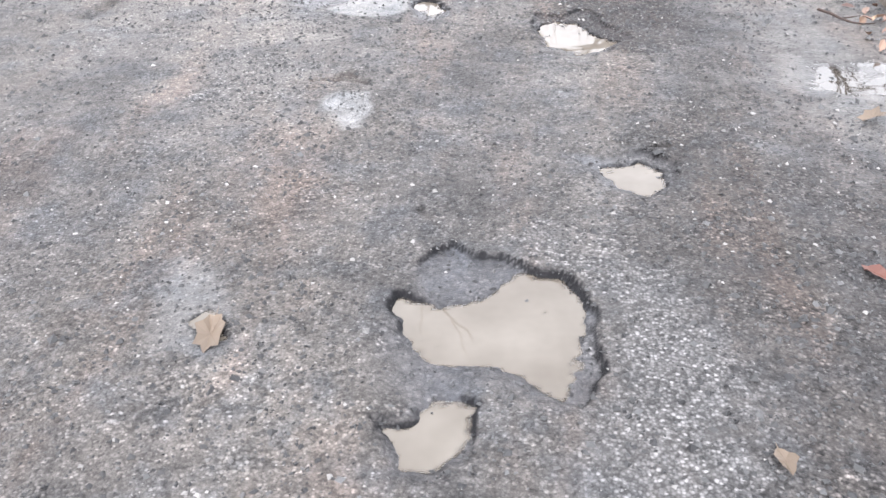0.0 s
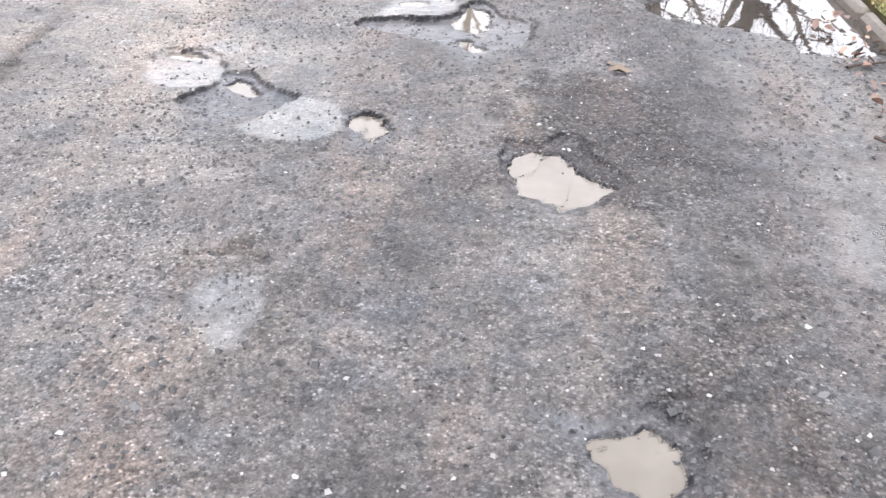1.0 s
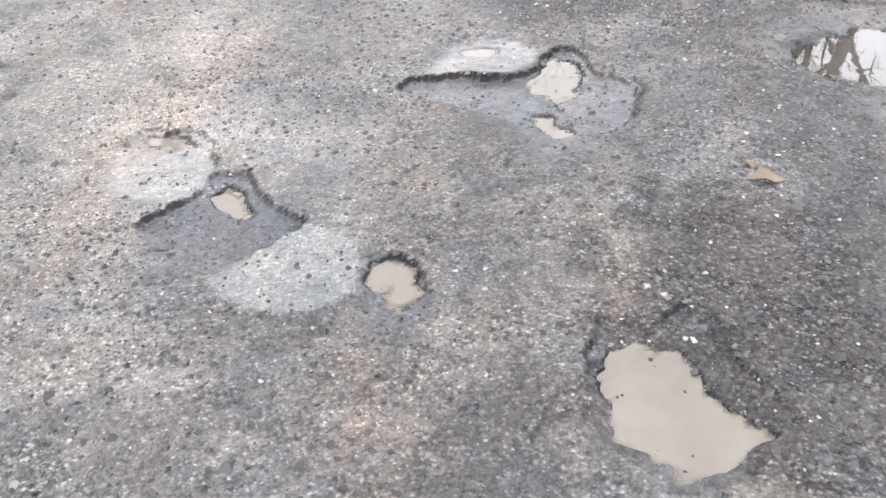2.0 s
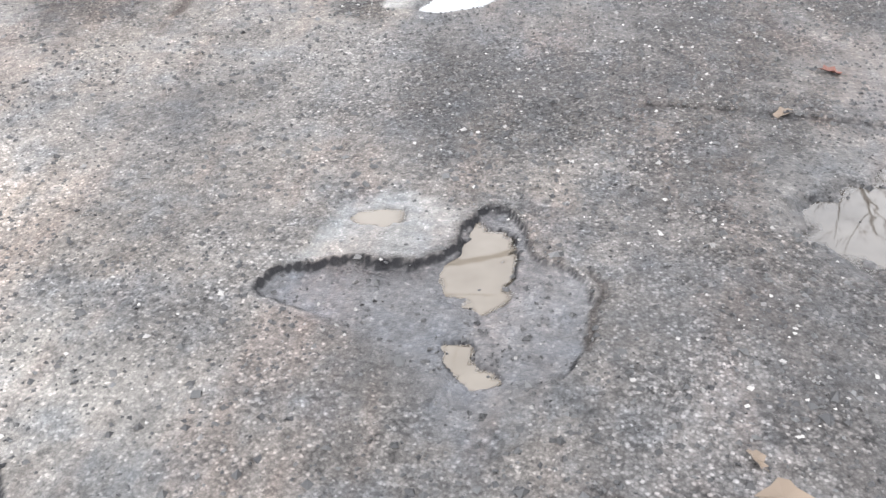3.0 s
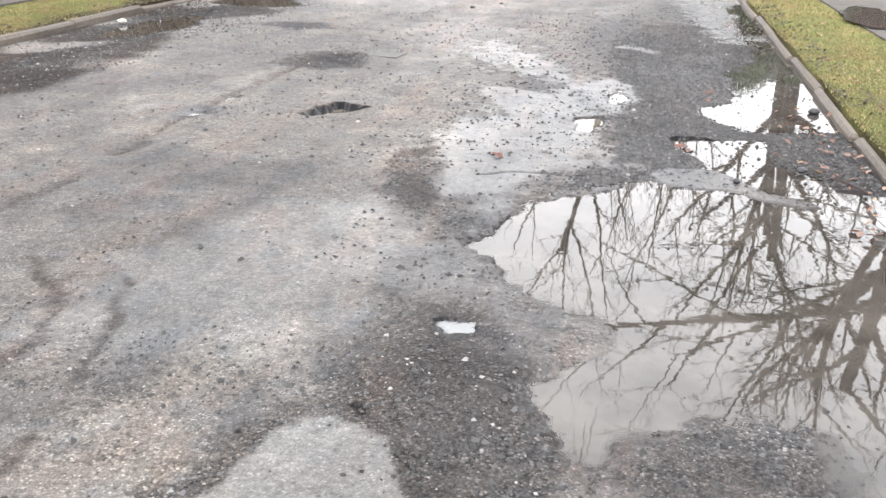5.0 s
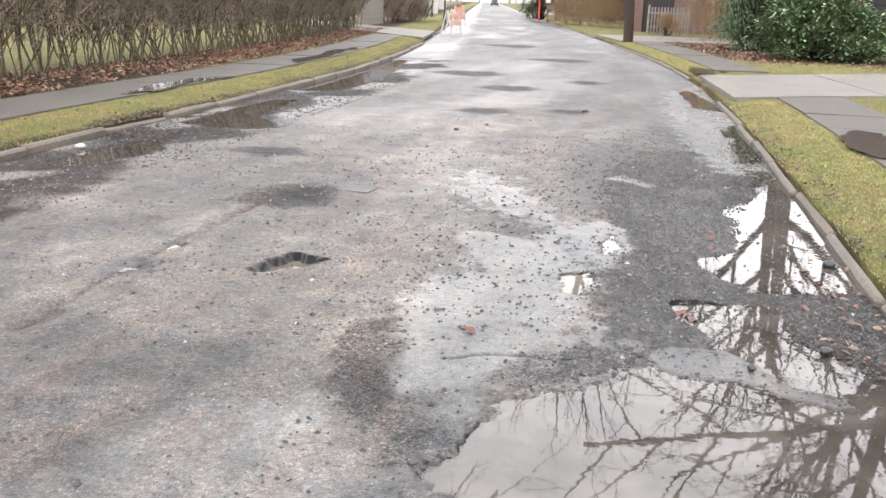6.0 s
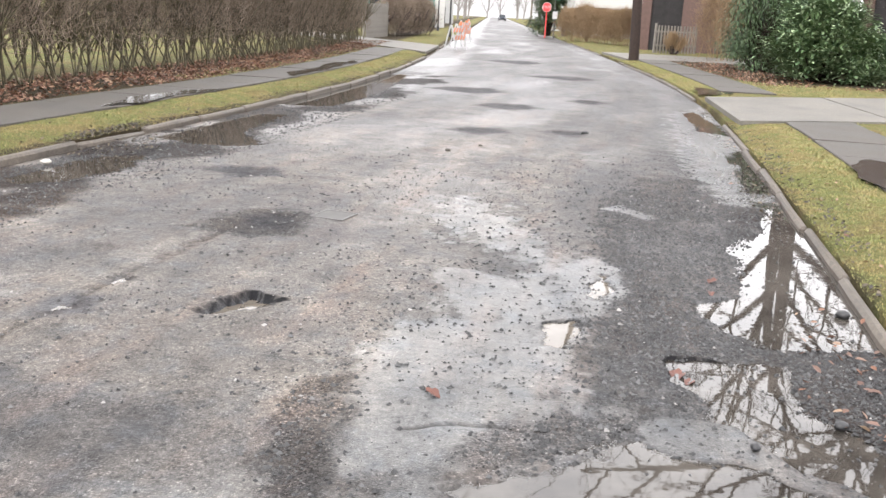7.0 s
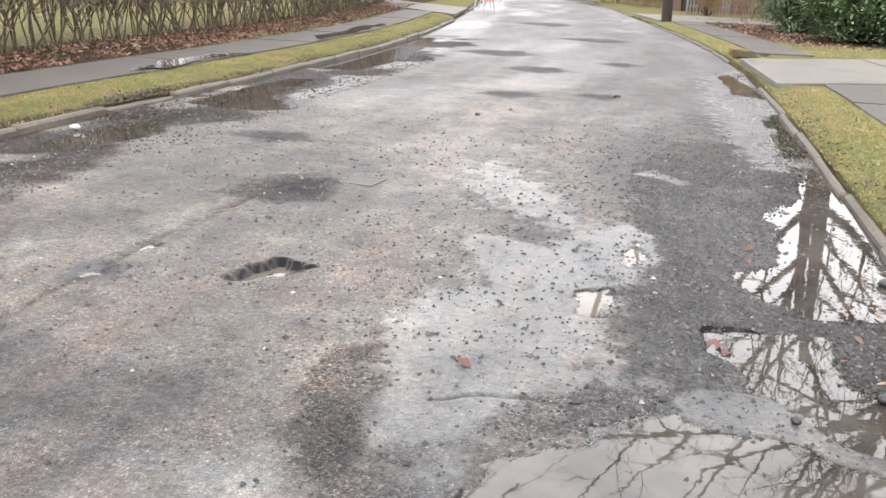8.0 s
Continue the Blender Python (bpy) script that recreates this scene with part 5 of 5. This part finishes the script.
house("brown house with dark timber entrance behind a picket fence", (3.4, 59.5, 0.0), -8, 8.0, 7, 5.5, 3.2, M_SIDING, M_ROOF, [(1.2, 1.1, 1.1, 1.5), (-0.6, 3.4, 1.0, 1.4), (2.6, 3.4, 1.0, 1.4)], [(-2.6, 0.1, 1.7, 3.6)], M_SIDING)
# the 4.4 m dark door stands for the porch opening, shade as colour
house("brown brick house with dark recessed porch behind evergreen bushes", (12.6, 47.5, 0.0), -22, 8.5, 8, 5.6, 3.4, M_BRICK, M_ROOF, [(2.9, 1.1, 1.2, 1.6), (2.9, 3.6, 1.1, 1.4)], [(-1.6, 0.1, 4.4, 3.3)], M_WHITE)
house("pale grey two-storey house on a far corner lawn", (-1.8, 88.0, 0.0), 8, 9.0, 8, 5.6, 3.2, M_WHITE, M_ROOF, [(-2.6, 1.0, 1.1, 1.6), (0.2, 1.0, 1.1, 1.6), (2.6, 1.0, 1.1, 1.6), (-2.6, 3.6, 1.0, 1.4), (2.2, 3.6, 1.0, 1.4)], [(-1.2, 0.1, 1.0, 2.1)])
house("weathered grey house behind telegraph poles", (-7.5, 112.0, 0.0), 6, 9.0, 8, 5.8, 3.2, M_GREYWALL, M_ROOF, [(-2.6, 1.0, 1.1, 1.6), (1.2, 1.0, 1.1, 1.6), (-2.0, 3.6, 1.0, 1.4), (2.0, 3.6, 1.0, 1.4)], [(3.2, 0.1, 1.0, 2.1)])
house("white house with teal porch trim beyond the hedge", (-23.5, 92.0, 0.0), 14, 8.5, 8, 5.2, 3.0, M_WHITE, M_ROOF, [(-2.4, 1.0, 1.1, 1.6), (0.4, 1.0, 1.1, 1.6), (-1.2, 3.4, 1.0, 1.3), (1.8, 3.4, 1.0, 1.3)], [(2.8, 0.1, 1.1, 2.1)], M_TEAL)
house("grey house with white trim far along the street", (-30.0, 124.0, 0.0), 12, 9, 8, 5.6, 3.2, M_GREYWALL, M_ROOF, [(-2.4, 1.0, 1.1, 1.6), (1.4, 1.0, 1.1, 1.6), (0.0, 3.5, 1.0, 1.4)], [(3.0, 0.1, 1.0, 2.1)])

bm = bmesh.new()
block((3.4, 0.12, 0.3), 0.02, (0, 0, 2.35), bm)
for x in (-1.6, 0.0, 1.6):
    block((0.13, 0.13, 2.35), 0.015, (x, 0, 0), bm)
porch = thing("porch", (-21.2, 89.3, 0.1), "teal painted porch frame before a white house", "porch", turn=14)
part("posts", bm, M_TEAL, porch)
part("roof", block((3.8, 1.6, 0.12), 0.02, (0, 0.6, 2.66)), M_TEAL, porch)

# white rounded board on the brick house's wall
bm = bmesh.new()
ring = [(0.42 * math.copysign(abs(math.cos(a)) ** 0.7, math.cos(a)), 0.85 * math.copysign(abs(math.sin(a)) ** 0.7, math.sin(a))) for a in (2 * math.pi * k / 24 for k in range(24))]
f = bm.faces.new([bm.verts.new((x, 0, z + 0.85)) for x, z in ring])
for v in bmesh.ops.extrude_face_region(bm, geom=[f])["geom"]:
    if isinstance(v, bmesh.types.BMVert):
        v.co.y += 0.08
bmesh.ops.recalc_face_normals(bm, faces=bm.faces[:])
board = part("board", bm, M_WHITE)
board.matrix_basis = pose(7.45, 45.6, 1.55, 0, 0, -20)
tagged(board, "white rounded board leaning beside the brick house wall", "board")

# ---- fences ----
def picket_fence(label, start, end, height, width, gap, material):
    a, b = Vector((*start, 0.1)), Vector((*end, 0.1))
    length = (b - a).length
    top = thing("fence", tuple(a), label, "fence", turn=math.degrees(math.atan2(b.y - a.y, b.x - a.x)))
    bm = bmesh.new()
    block((width, 0.022, height - width * 0.5), 0.003, (0, 0, 0), bm)
    tip = [v for v in bm.verts if v.co.z > height - width * 0.6]
    for v in tip:
        v.co.z += (width / 2 - abs(v.co.x)) * 0.9
    me = bpy.data.meshes.new("picket")
    bm.to_mesh(me)
    bm.free()
    me.materials.append(material)
    n = int(length / (width + gap))
    for k in range(n):
        shared_part("picket", me, pose((k + 0.5) * length / n, 0, random.uniform(-0.02, 0.01), 0, random.uniform(-1, 1), 0), top)
    for z in (0.35, height - 0.4):
        part("rail", block((length, 0.045, 0.08), 0.006, (length / 2, 0.035, z)), material, top)
    for x in (0.0, length):
        part("post", block((0.1, 0.1, height + 0.05), 0.01, (x, 0.1, 0)), material, top)


picket_fence("weathered grey picket fence beside the brown house", (0.4, 55.6), (2.5, 57.6), 1.45, 0.11, 0.11, M_PALEWOOD)
picket_fence("tall weathered board fence between two hedges", (-14.2, 52.6), (-14.5, 57.6), 1.85, 0.14, 0.015, M_PALEWOOD)

# ---- street furniture ----
M_SIGNRED = plain_material("sign_red", (0.5, 0.03, 0.03), 0.4, vary=0.08)
M_SIGNWHITE = plain_material("sign_white", (0.4, 0.4, 0.4), 0.4, vary=0.05)
M_SIGNGREEN = plain_material("sign_green", (0.01, 0.2, 0.09), 0.4, vary=0.05)
M_STEEL = plain_material("dull_steel", (0.12, 0.12, 0.12), 0.5, 0.6)
M_BLACK = plain_material("black_paint", (0.012, 0.012, 0.013), 0.45)
M_ORANGE = plain_material("orange_plastic", (0.6, 0.2, 0.1), 0.5, vary=0.12)
M_POLE = bark_material("pole_timber", (0.1, 0.085, 0.07), (0.2, 0.17, 0.14))


def cylinder(r0, r1, h, sides=10, at=(0, 0, 0), bm=None):
    bm = bm or bmesh.new()
    bmesh.ops.create_cone(bm, cap_ends=True, segments=sides, radius1=r0, radius2=r1, depth=h, matrix=Matrix.Translation((at[0], at[1], at[2] + h / 2)))
    return bm


def octagon(r, y0, y1):
    bm = bmesh.new()
    f = bm.faces.new([bm.verts.new((r * math.cos(math.pi / 8 + k * math.pi / 4), y0, r * math.sin(math.pi / 8 + k * math.pi / 4))) for k in range(8)])
    for v in bmesh.ops.extrude_face_region(bm, geom=[f])["geom"]:
        if isinstance(v, bmesh.types.BMVert):
            v.co.y = y1
    bmesh.ops.recalc_face_normals(bm, faces=bm.faces[:])
    return bm


stop = thing("stop_sign", (-7.6, 75.2, 0.1), "red octagonal stop sign on a red post", "stop sign", turn=-5)
part("post", cylinder(0.045, 0.045, 2.0), M_SIGNRED, stop, "bright red post")
plate = part("plate", octagon(0.36, -0.06, -0.05), M_SIGNWHITE, stop)
plate.location.z = 2.2
face = part("face", octagon(0.335, -0.066, -0.061), M_SIGNRED, plate)
curve = bpy.data.curves.new("lettering", "FONT")
curve.body, curve.size, curve.align_x, curve.align_y, curve.extrude = "STOP", 0.27, "CENTER", "CENTER", 0.002
curve.materials.append(M_SIGNWHITE)
letters = new("lettering", curve)
letters.parent = plate
letters.matrix_basis = pose(0, -0.07, 0, 90, 0, 0)
name_sign = thing("street_name_sign", (-7.1, 76.0, 0.1), "green street name sign on a thin steel post", "street sign", turn=-5)
part("post", cylinder(0.03, 0.03, 3.0, 8), M_STEEL, name_sign)
blade = part("blade", block((0.75, 0.02, 0.17), 0.004, (0, 0, 2.75)), M_SIGNGREEN, name_sign, "green name blade")
part("lettering", block((0.5, 0.004, 0.06), 0, (0, -0.014, 2.81)), M_SIGNWHITE, blade)
notice = thing("notice_sign", (-6.7, 72.8, 0.1), "small white notice sign on a dark post", "sign", turn=-5)
part("post", cylinder(0.03, 0.03, 1.7, 8), M_BLACK, notice)
part("plate", block((0.35, 0.02, 0.5), 0.004, (0, -0.04, 1.4)), M_SIGNWHITE, notice)


def lamp_post(at, height, label):
    top = thing("lamp_post", (*at, 0.1), label, "lamp post")
    part("base", cylinder(0.12, 0.08, 0.5), M_BLACK, top)
    part("shaft", cylinder(0.06, 0.045, height - 0.5, 10, (0, 0, 0.5)), M_BLACK, top)
    part("lantern", cylinder(0.1, 0.17, 0.4, 8, (0, 0, height)), M_WHITE, top, "pale glass lantern")
    part("cap", cylinder(0.19, 0.03, 0.16, 8, (0, 0, height + 0.4)), M_BLACK, top)


lamp_post((-12.05, 62.8), 3.6, "slender black lamp post on the grass strip")
lamp_post((-16.6, 78.8), 3.6, "slender black lamp post before a far lawn")


def telegraph_pole(at, height, lean):
    top = thing("telegraph_pole", (*at, 0.1), "grey timber telegraph pole with a crossarm", "utility pole", "telegraph poles")
    top.matrix_basis = pose(*at, 0.1, 0, lean, 0)
    part("pole", cylinder(0.15, 0.1, height, 10), M_POLE, top)
    part("crossarm", block((2.2, 0.1, 0.12), 0.01, (0, -0.12, height - 0.9)), M_POLE, top)
    for x in (-1.0, -0.4, 0.4, 1.0):
        part("insulator", cylinder(0.05, 0.03, 0.16, 8, (x, -0.12, height - 0.78)), M_SIGNWHITE, top)


for k, (y, lean) in enumerate([(84, 0.8), (104, -0.6), (124, 1.0), (150, 0.2)]):
    telegraph_pole((KERB_R + 0.7 + float(bend(y)), y), 10.5, lean)


def barricade(at, turn):
    top = thing("barricade", (*at, -0.02), "orange and white folding road barricade standing by the kerb", "barricade", "road barricades", turn=turn)
    for s in (-1, 1):
        for x in (-0.4, 0.4):
            bm = block((0.06, 0.05, 1.1), 0.006)
            for v in bm.verts:
                v.co.y += s * (0.32 - 0.3 * v.co.z / 1.1)
                v.co.x += x
            part("leg", bm, M_SIGNWHITE, top)
    for z in (0.45, 0.78):
        board = part("board", block((0.9, 0.03, 0.2), 0.006, (0, -0.13 - (0.78 - z) * 0.3, z)), M_SIGNWHITE, top)
        for k in range(4):
            bm = block((0.11, 0.006, 0.195), 0, (-0.32 + 0.213 * k, -0.15 - (0.78 - z) * 0.3, z))
            for v in bm.verts:
                v.co.x += (v.co.z - z - 0.1) * 0.6
            part("stripe", bm, M_ORANGE, board)
    part("lamp", cylinder(0.07, 0.07, 0.12, 10, (0.35, 0, 1.08)), M_ORANGE, top)


barricade((-8.5, 48.2), 68)
barricade((-9.4, 53.0), 85)
barricade((-10.6, 60.0), 75)
barricade((-12.6, 70.0), 60)


def car(at, turn, colour, label):
    paint = plain_material("car_paint", colour, 0.25, 0.3, 0.05)
    top = thing("car", (*at, -0.01), label, "car", "parked cars", turn=turn)
    bm = block((1.78, 4.4, 0.62), 0.12, (0, 0, 0.28))
    part("body", bm, paint, top)
    bm = block((1.6, 2.5, 0.58), 0, (0, -0.1, 0.88))
    for v in bm.verts:
        if v.co.z > 1.2:
            v.co.x *= 0.8
            v.co.y *= 0.62
    bmesh.ops.bevel(bm, geom=bm.edges[:], offset=0.06, segments=2, affect="EDGES")
    part("cabin", bm, M_GLASS, top, "dark glazed cabin")
    part("roof", block((1.26, 1.5, 0.05), 0.02, (0, -0.1, 1.44)), paint, top)
    for x in (-0.8, 0.8):
        for y in (-1.35, 1.35):
            bm = cylinder(0.32, 0.32, 0.2, 16)
            bmesh.ops.transform(bm, matrix=Matrix.Translation((x + 0.1, y, 0.32)) @ Matrix.Rotation(radians(-90), 4, "Y"), verts=bm.verts[:])
            w = part("wheel", bm, M_BLACK, top)
        part("headlight", block((0.32, 0.06, 0.14), 0.02, (x * 0.8, -2.19, 0.62)), M_SIGNWHITE, top)
    part("bumper", block((1.7, 0.12, 0.18), 0.04, (0, -2.2, 0.32)), M_BLACK, top)


car((-35.6, 225.0), 10, (0.03, 0.035, 0.05), "dark blue car parked far along the street")
car((-38.6, 243.0), 10, (0.5, 0.5, 0.5), "pale grey car parked far along the street")

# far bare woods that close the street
# haze is put into the bark colour: the far trees turn pale grey
M_FARBARK = bark_material("haze_paled_bark", (0.12, 0.11, 0.105), (0.26, 0.24, 0.225))
rngw = random.Random(90)
kinds = []
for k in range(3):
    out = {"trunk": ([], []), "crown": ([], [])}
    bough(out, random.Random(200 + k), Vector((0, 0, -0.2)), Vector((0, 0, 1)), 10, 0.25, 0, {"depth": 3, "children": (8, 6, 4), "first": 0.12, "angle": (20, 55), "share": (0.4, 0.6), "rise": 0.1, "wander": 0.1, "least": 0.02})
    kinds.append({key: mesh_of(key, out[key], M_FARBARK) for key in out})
spots = [(-27, 100), (-33, 108), (-38, 120), (-30, 140), (-44, 150), (-36, 165), (-50, 175), (2, 96), (6, 104), (-2, 122), (-6, 134), (-10, 150), (-12, 165), (-40, 195), (-18, 205), (-44, 205), (-16, 195), (-24, 230), (-47, 235), (-52, 215), (-8, 215), (-24, 72), (-30, 80), (-22, 66), (-27, 58), (8, 76), (12, 82), (-28, 112), (-50, 255), (-30, 262), (-36, 300), (-40, 292), (-44, 305), (-48, 296), (-53, 300), (-58, 290), (-33, 290), (-62, 310), (-28, 285), (-66, 280), (-25, 300), (-70, 300)]
for k in range(14):
    y = rngw.uniform(125, 330)
    side = rngw.choice((-1, 1))
    spots.append((float(bend(y)) - 2.0 + side * rngw.uniform(9, 55) if y < 285 else float(bend(y)) + rngw.uniform(-45, 45), y))
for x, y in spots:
    top = thing("tree", (x, y, 0.1), "bare winter tree, paled as by haze, far behind the houses", "tree", "far bare trees", turn=rngw.uniform(0, 360))
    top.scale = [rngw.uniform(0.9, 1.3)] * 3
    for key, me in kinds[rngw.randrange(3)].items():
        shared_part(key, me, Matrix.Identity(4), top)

# two ragged sheets of far woods; the mist is in their base colour
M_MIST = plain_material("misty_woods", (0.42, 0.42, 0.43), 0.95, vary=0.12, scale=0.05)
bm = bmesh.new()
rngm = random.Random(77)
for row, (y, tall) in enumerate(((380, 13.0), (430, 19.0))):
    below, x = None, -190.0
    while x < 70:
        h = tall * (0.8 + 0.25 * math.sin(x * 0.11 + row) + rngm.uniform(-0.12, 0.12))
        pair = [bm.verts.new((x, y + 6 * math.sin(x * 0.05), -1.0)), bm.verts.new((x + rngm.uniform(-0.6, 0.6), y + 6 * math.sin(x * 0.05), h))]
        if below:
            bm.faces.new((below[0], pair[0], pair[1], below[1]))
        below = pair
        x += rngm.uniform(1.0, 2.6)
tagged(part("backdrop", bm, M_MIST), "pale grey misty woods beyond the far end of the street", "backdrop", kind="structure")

# ---- small things on the road ----
M_RUSTLEAF = blade_material("rust_leaf", [(0.0, (0.085, 0.028, 0.017)), (1.0, (0.085, 0.028, 0.017))])
M_TANLEAF = blade_material("tan_leaf", [(0.0, (0.1, 0.073, 0.05)), (1.0, (0.1, 0.073, 0.05))])


def road_z(u, y):
    return float(ROAD[min(int(np.searchsorted(YS, y)), len(YS) - 1), min(int(np.searchsorted(US, u)), len(US) - 1)])


rngl = random.Random(17)
for u, y, size, mat, label, over in (
    (-0.76, 1.74, 0.15, M_TANLEAF, "curled tan leaf lying in a shallow pothole", 0.012),
    (1.0, 2.16, 0.1, M_RUSTLEAF, "fallen rust-coloured leaf on wet gritty asphalt", 0.004),
    (1.3, 3.18, 0.13, M_TANLEAF, "fallen tan leaf at the edge of a gutter puddle", 0.01),
    (0.58, 1.41, 0.09, M_TANLEAF, "small tan leaf pressed onto gritty asphalt", 0.004),
    (0.51, 4.83, 0.11, M_TANLEAF, "pale tan leaf lying on dark gritty asphalt", 0.004),
    (0.47, 4.92, 0.06, M_TANLEAF, "scrap of tan leaf on dark gritty asphalt", 0.004),
    (-1.7, 7.88, 0.09, M_TANLEAF, "small orange-tan leaf on dry grey asphalt", 0.004),
    (0.74, 6.4, 0.09, M_TANLEAF, "tan leaf pressed onto damp gritty asphalt", 0.004),
    (0.95, 6.75, 0.09, M_RUSTLEAF, "rust-coloured leaf on damp gritty asphalt", 0.004),
    (-0.49, 11.05, 0.1, M_RUSTLEAF, "red-brown leaf lying on wet pale asphalt", 0.004),
    (0.6, 11.75, 0.16, M_RUSTLEAF, "rust-coloured leaf floating at the edge of a puddle", 0.014),
    (0.66, 11.68, 0.1, M_RUSTLEAF, "small rust-coloured leaf floating at the edge of a puddle", 0.014),
    (0.87, 13.49, 0.12, M_RUSTLEAF, "red-brown leaf on coarse wet gravel", 0.006),
    (0.84, 13.2, 0.1, M_RUSTLEAF, "red-brown leaf on coarse wet gravel", 0.006),
    (-0.08, 7.65, 0.05, M_RUSTLEAF, "scrap of brown leaf near a pothole", 0.004),
):
    leaf = part("leaf", leaf_bmesh(rngl, size, size * 0.55, rngl.choice((4, 5, 7)), size * 0.25), mat)
    leaf.matrix_basis = pose(u, y, max(road_z(u, y), -1) + over, rngl.uniform(-8, 8), rngl.uniform(-8, 8), rngl.uniform(0, 360))
    tagged(leaf, label, "leaf", "leaves on the road")


def stone(name, at, r, material, label, seed):
    rng = random.Random(seed)
    bm = bmesh.new()
    bmesh.ops.create_icosphere(bm, subdivisions=2, radius=r)
    for v in bm.verts:
        v.co *= rng.uniform(0.86, 1.1)
        v.co.z *= 0.7
        v.co.x *= 1.2
    ob = part(name, bm, material, None, "", True)
    ob.matrix_basis = pose(*at, 0, 0, rng.uniform(0, 360))
    return tagged(ob, label, "stone")


stone("rock", (-5.55, 15.25, 0.0), 0.045, plain_material("pale_rock", (0.42, 0.4, 0.36), 0.7), "pale rounded rock lying in the gutter water", 3)
stone("asphalt_lump", (1.3, 11.35, -0.015), 0.03, M_BLACK, "black lump of asphalt beside a gutter puddle", 4)
stone("asphalt_lump", (1.62, 13.05, -0.015), 0.04, M_BLACK, "black lump of asphalt against the kerb", 5)
stone("asphalt_lump", (0.9, 11.0, -0.01), 0.022, M_BLACK, "black lump of asphalt on a smooth wet slab", 6)
stone("asphalt_lump", (-1.74, 18.8, 0.0), 0.03, M_WALK, "pale chip of stone on the roadway", 7)
stone("asphalt_lump", (-2.04, 18.2, 0.0), 0.035, M_WALK, "pale chip of stone on the roadway", 8)
stone("asphalt_lump", (-0.55, 20.9, 0.01), 0.05, M_BLACK, "black lump of asphalt beside a far pothole", 9)

bm = block((0.16, 0.1, 0.045), 0.008)
for v in bm.verts:
    v.co += Vector((random.uniform(-1, 1), random.uniform(-1, 1), random.uniform(-0.5, 1))) * 0.012
carton = part("carton", bm, M_SIGNWHITE)
carton.matrix_basis = pose(1.6, 10.42, -0.03, 5, 8, 35)
tagged(carton, "crumpled white paper carton lying against the kerb", "litter")

cover = thing("utility_cover", (-2.1, 14.22, road_z(-2.1, 14.22) + 0.002), "small square utility cover with a pale metal frame", "cover", turn=-8)
M_COVER = plain_material("worn_metal_frame", (0.075, 0.072, 0.068), 0.5, 0.3)
part("plate", block((0.26, 0.26, 0.012), 0.003, (0, 0, -0.006)), plain_material("grimy_plate", (0.06, 0.057, 0.053), 0.7), cover)
for x, y, w, d in ((-0.14, 0, 0.016, 0.296), (0.14, 0, 0.016, 0.296), (0, -0.14, 0.264, 0.016), (0, 0.14, 0.264, 0.016)):
    part("frame_bar", block((w, d, 0.012), 0.002, (x, y, -0.004)), M_COVER, cover)

# twigs that lie in the gutter
for k, (u, y, l, a) in enumerate([(1.28, 2.95, 0.35, 35), (1.4, 4.35, 0.4, -40), (1.5, 5.05, 0.3, 20), (1.45, 9.3, 0.4, 60), (1.6, 11.0, 0.35, 100)]):
    v, f = [], []
    rngt = random.Random(300 + k)
    p, d = Vector((0, 0, 0)), Vector((1, 0, 0))
    pts = [p.copy()]
    for i in range(5):
        d = (d + Vector((0, rngt.gauss(0, 0.25), rngt.gauss(0, 0.05)))).normalized()
        p = p + d * l / 5
        pts.append(p.copy())
    tube(v, f, pts, [0.008, 0.007, 0.006, 0.005, 0.004, 0.002], 6)
    tube(v, f, [pts[2], pts[2] + Vector((0.06, 0.07, 0.01))], [0.004, 0.002], 5)
    twig = new("twig", mesh_of("twig", (v, f), M_BARK))
    twig.matrix_basis = pose(u, y, -0.018, 0, 0, a)
    tagged(twig, "wet dark fallen twig lying in the gutter", "twig", "fallen twigs")
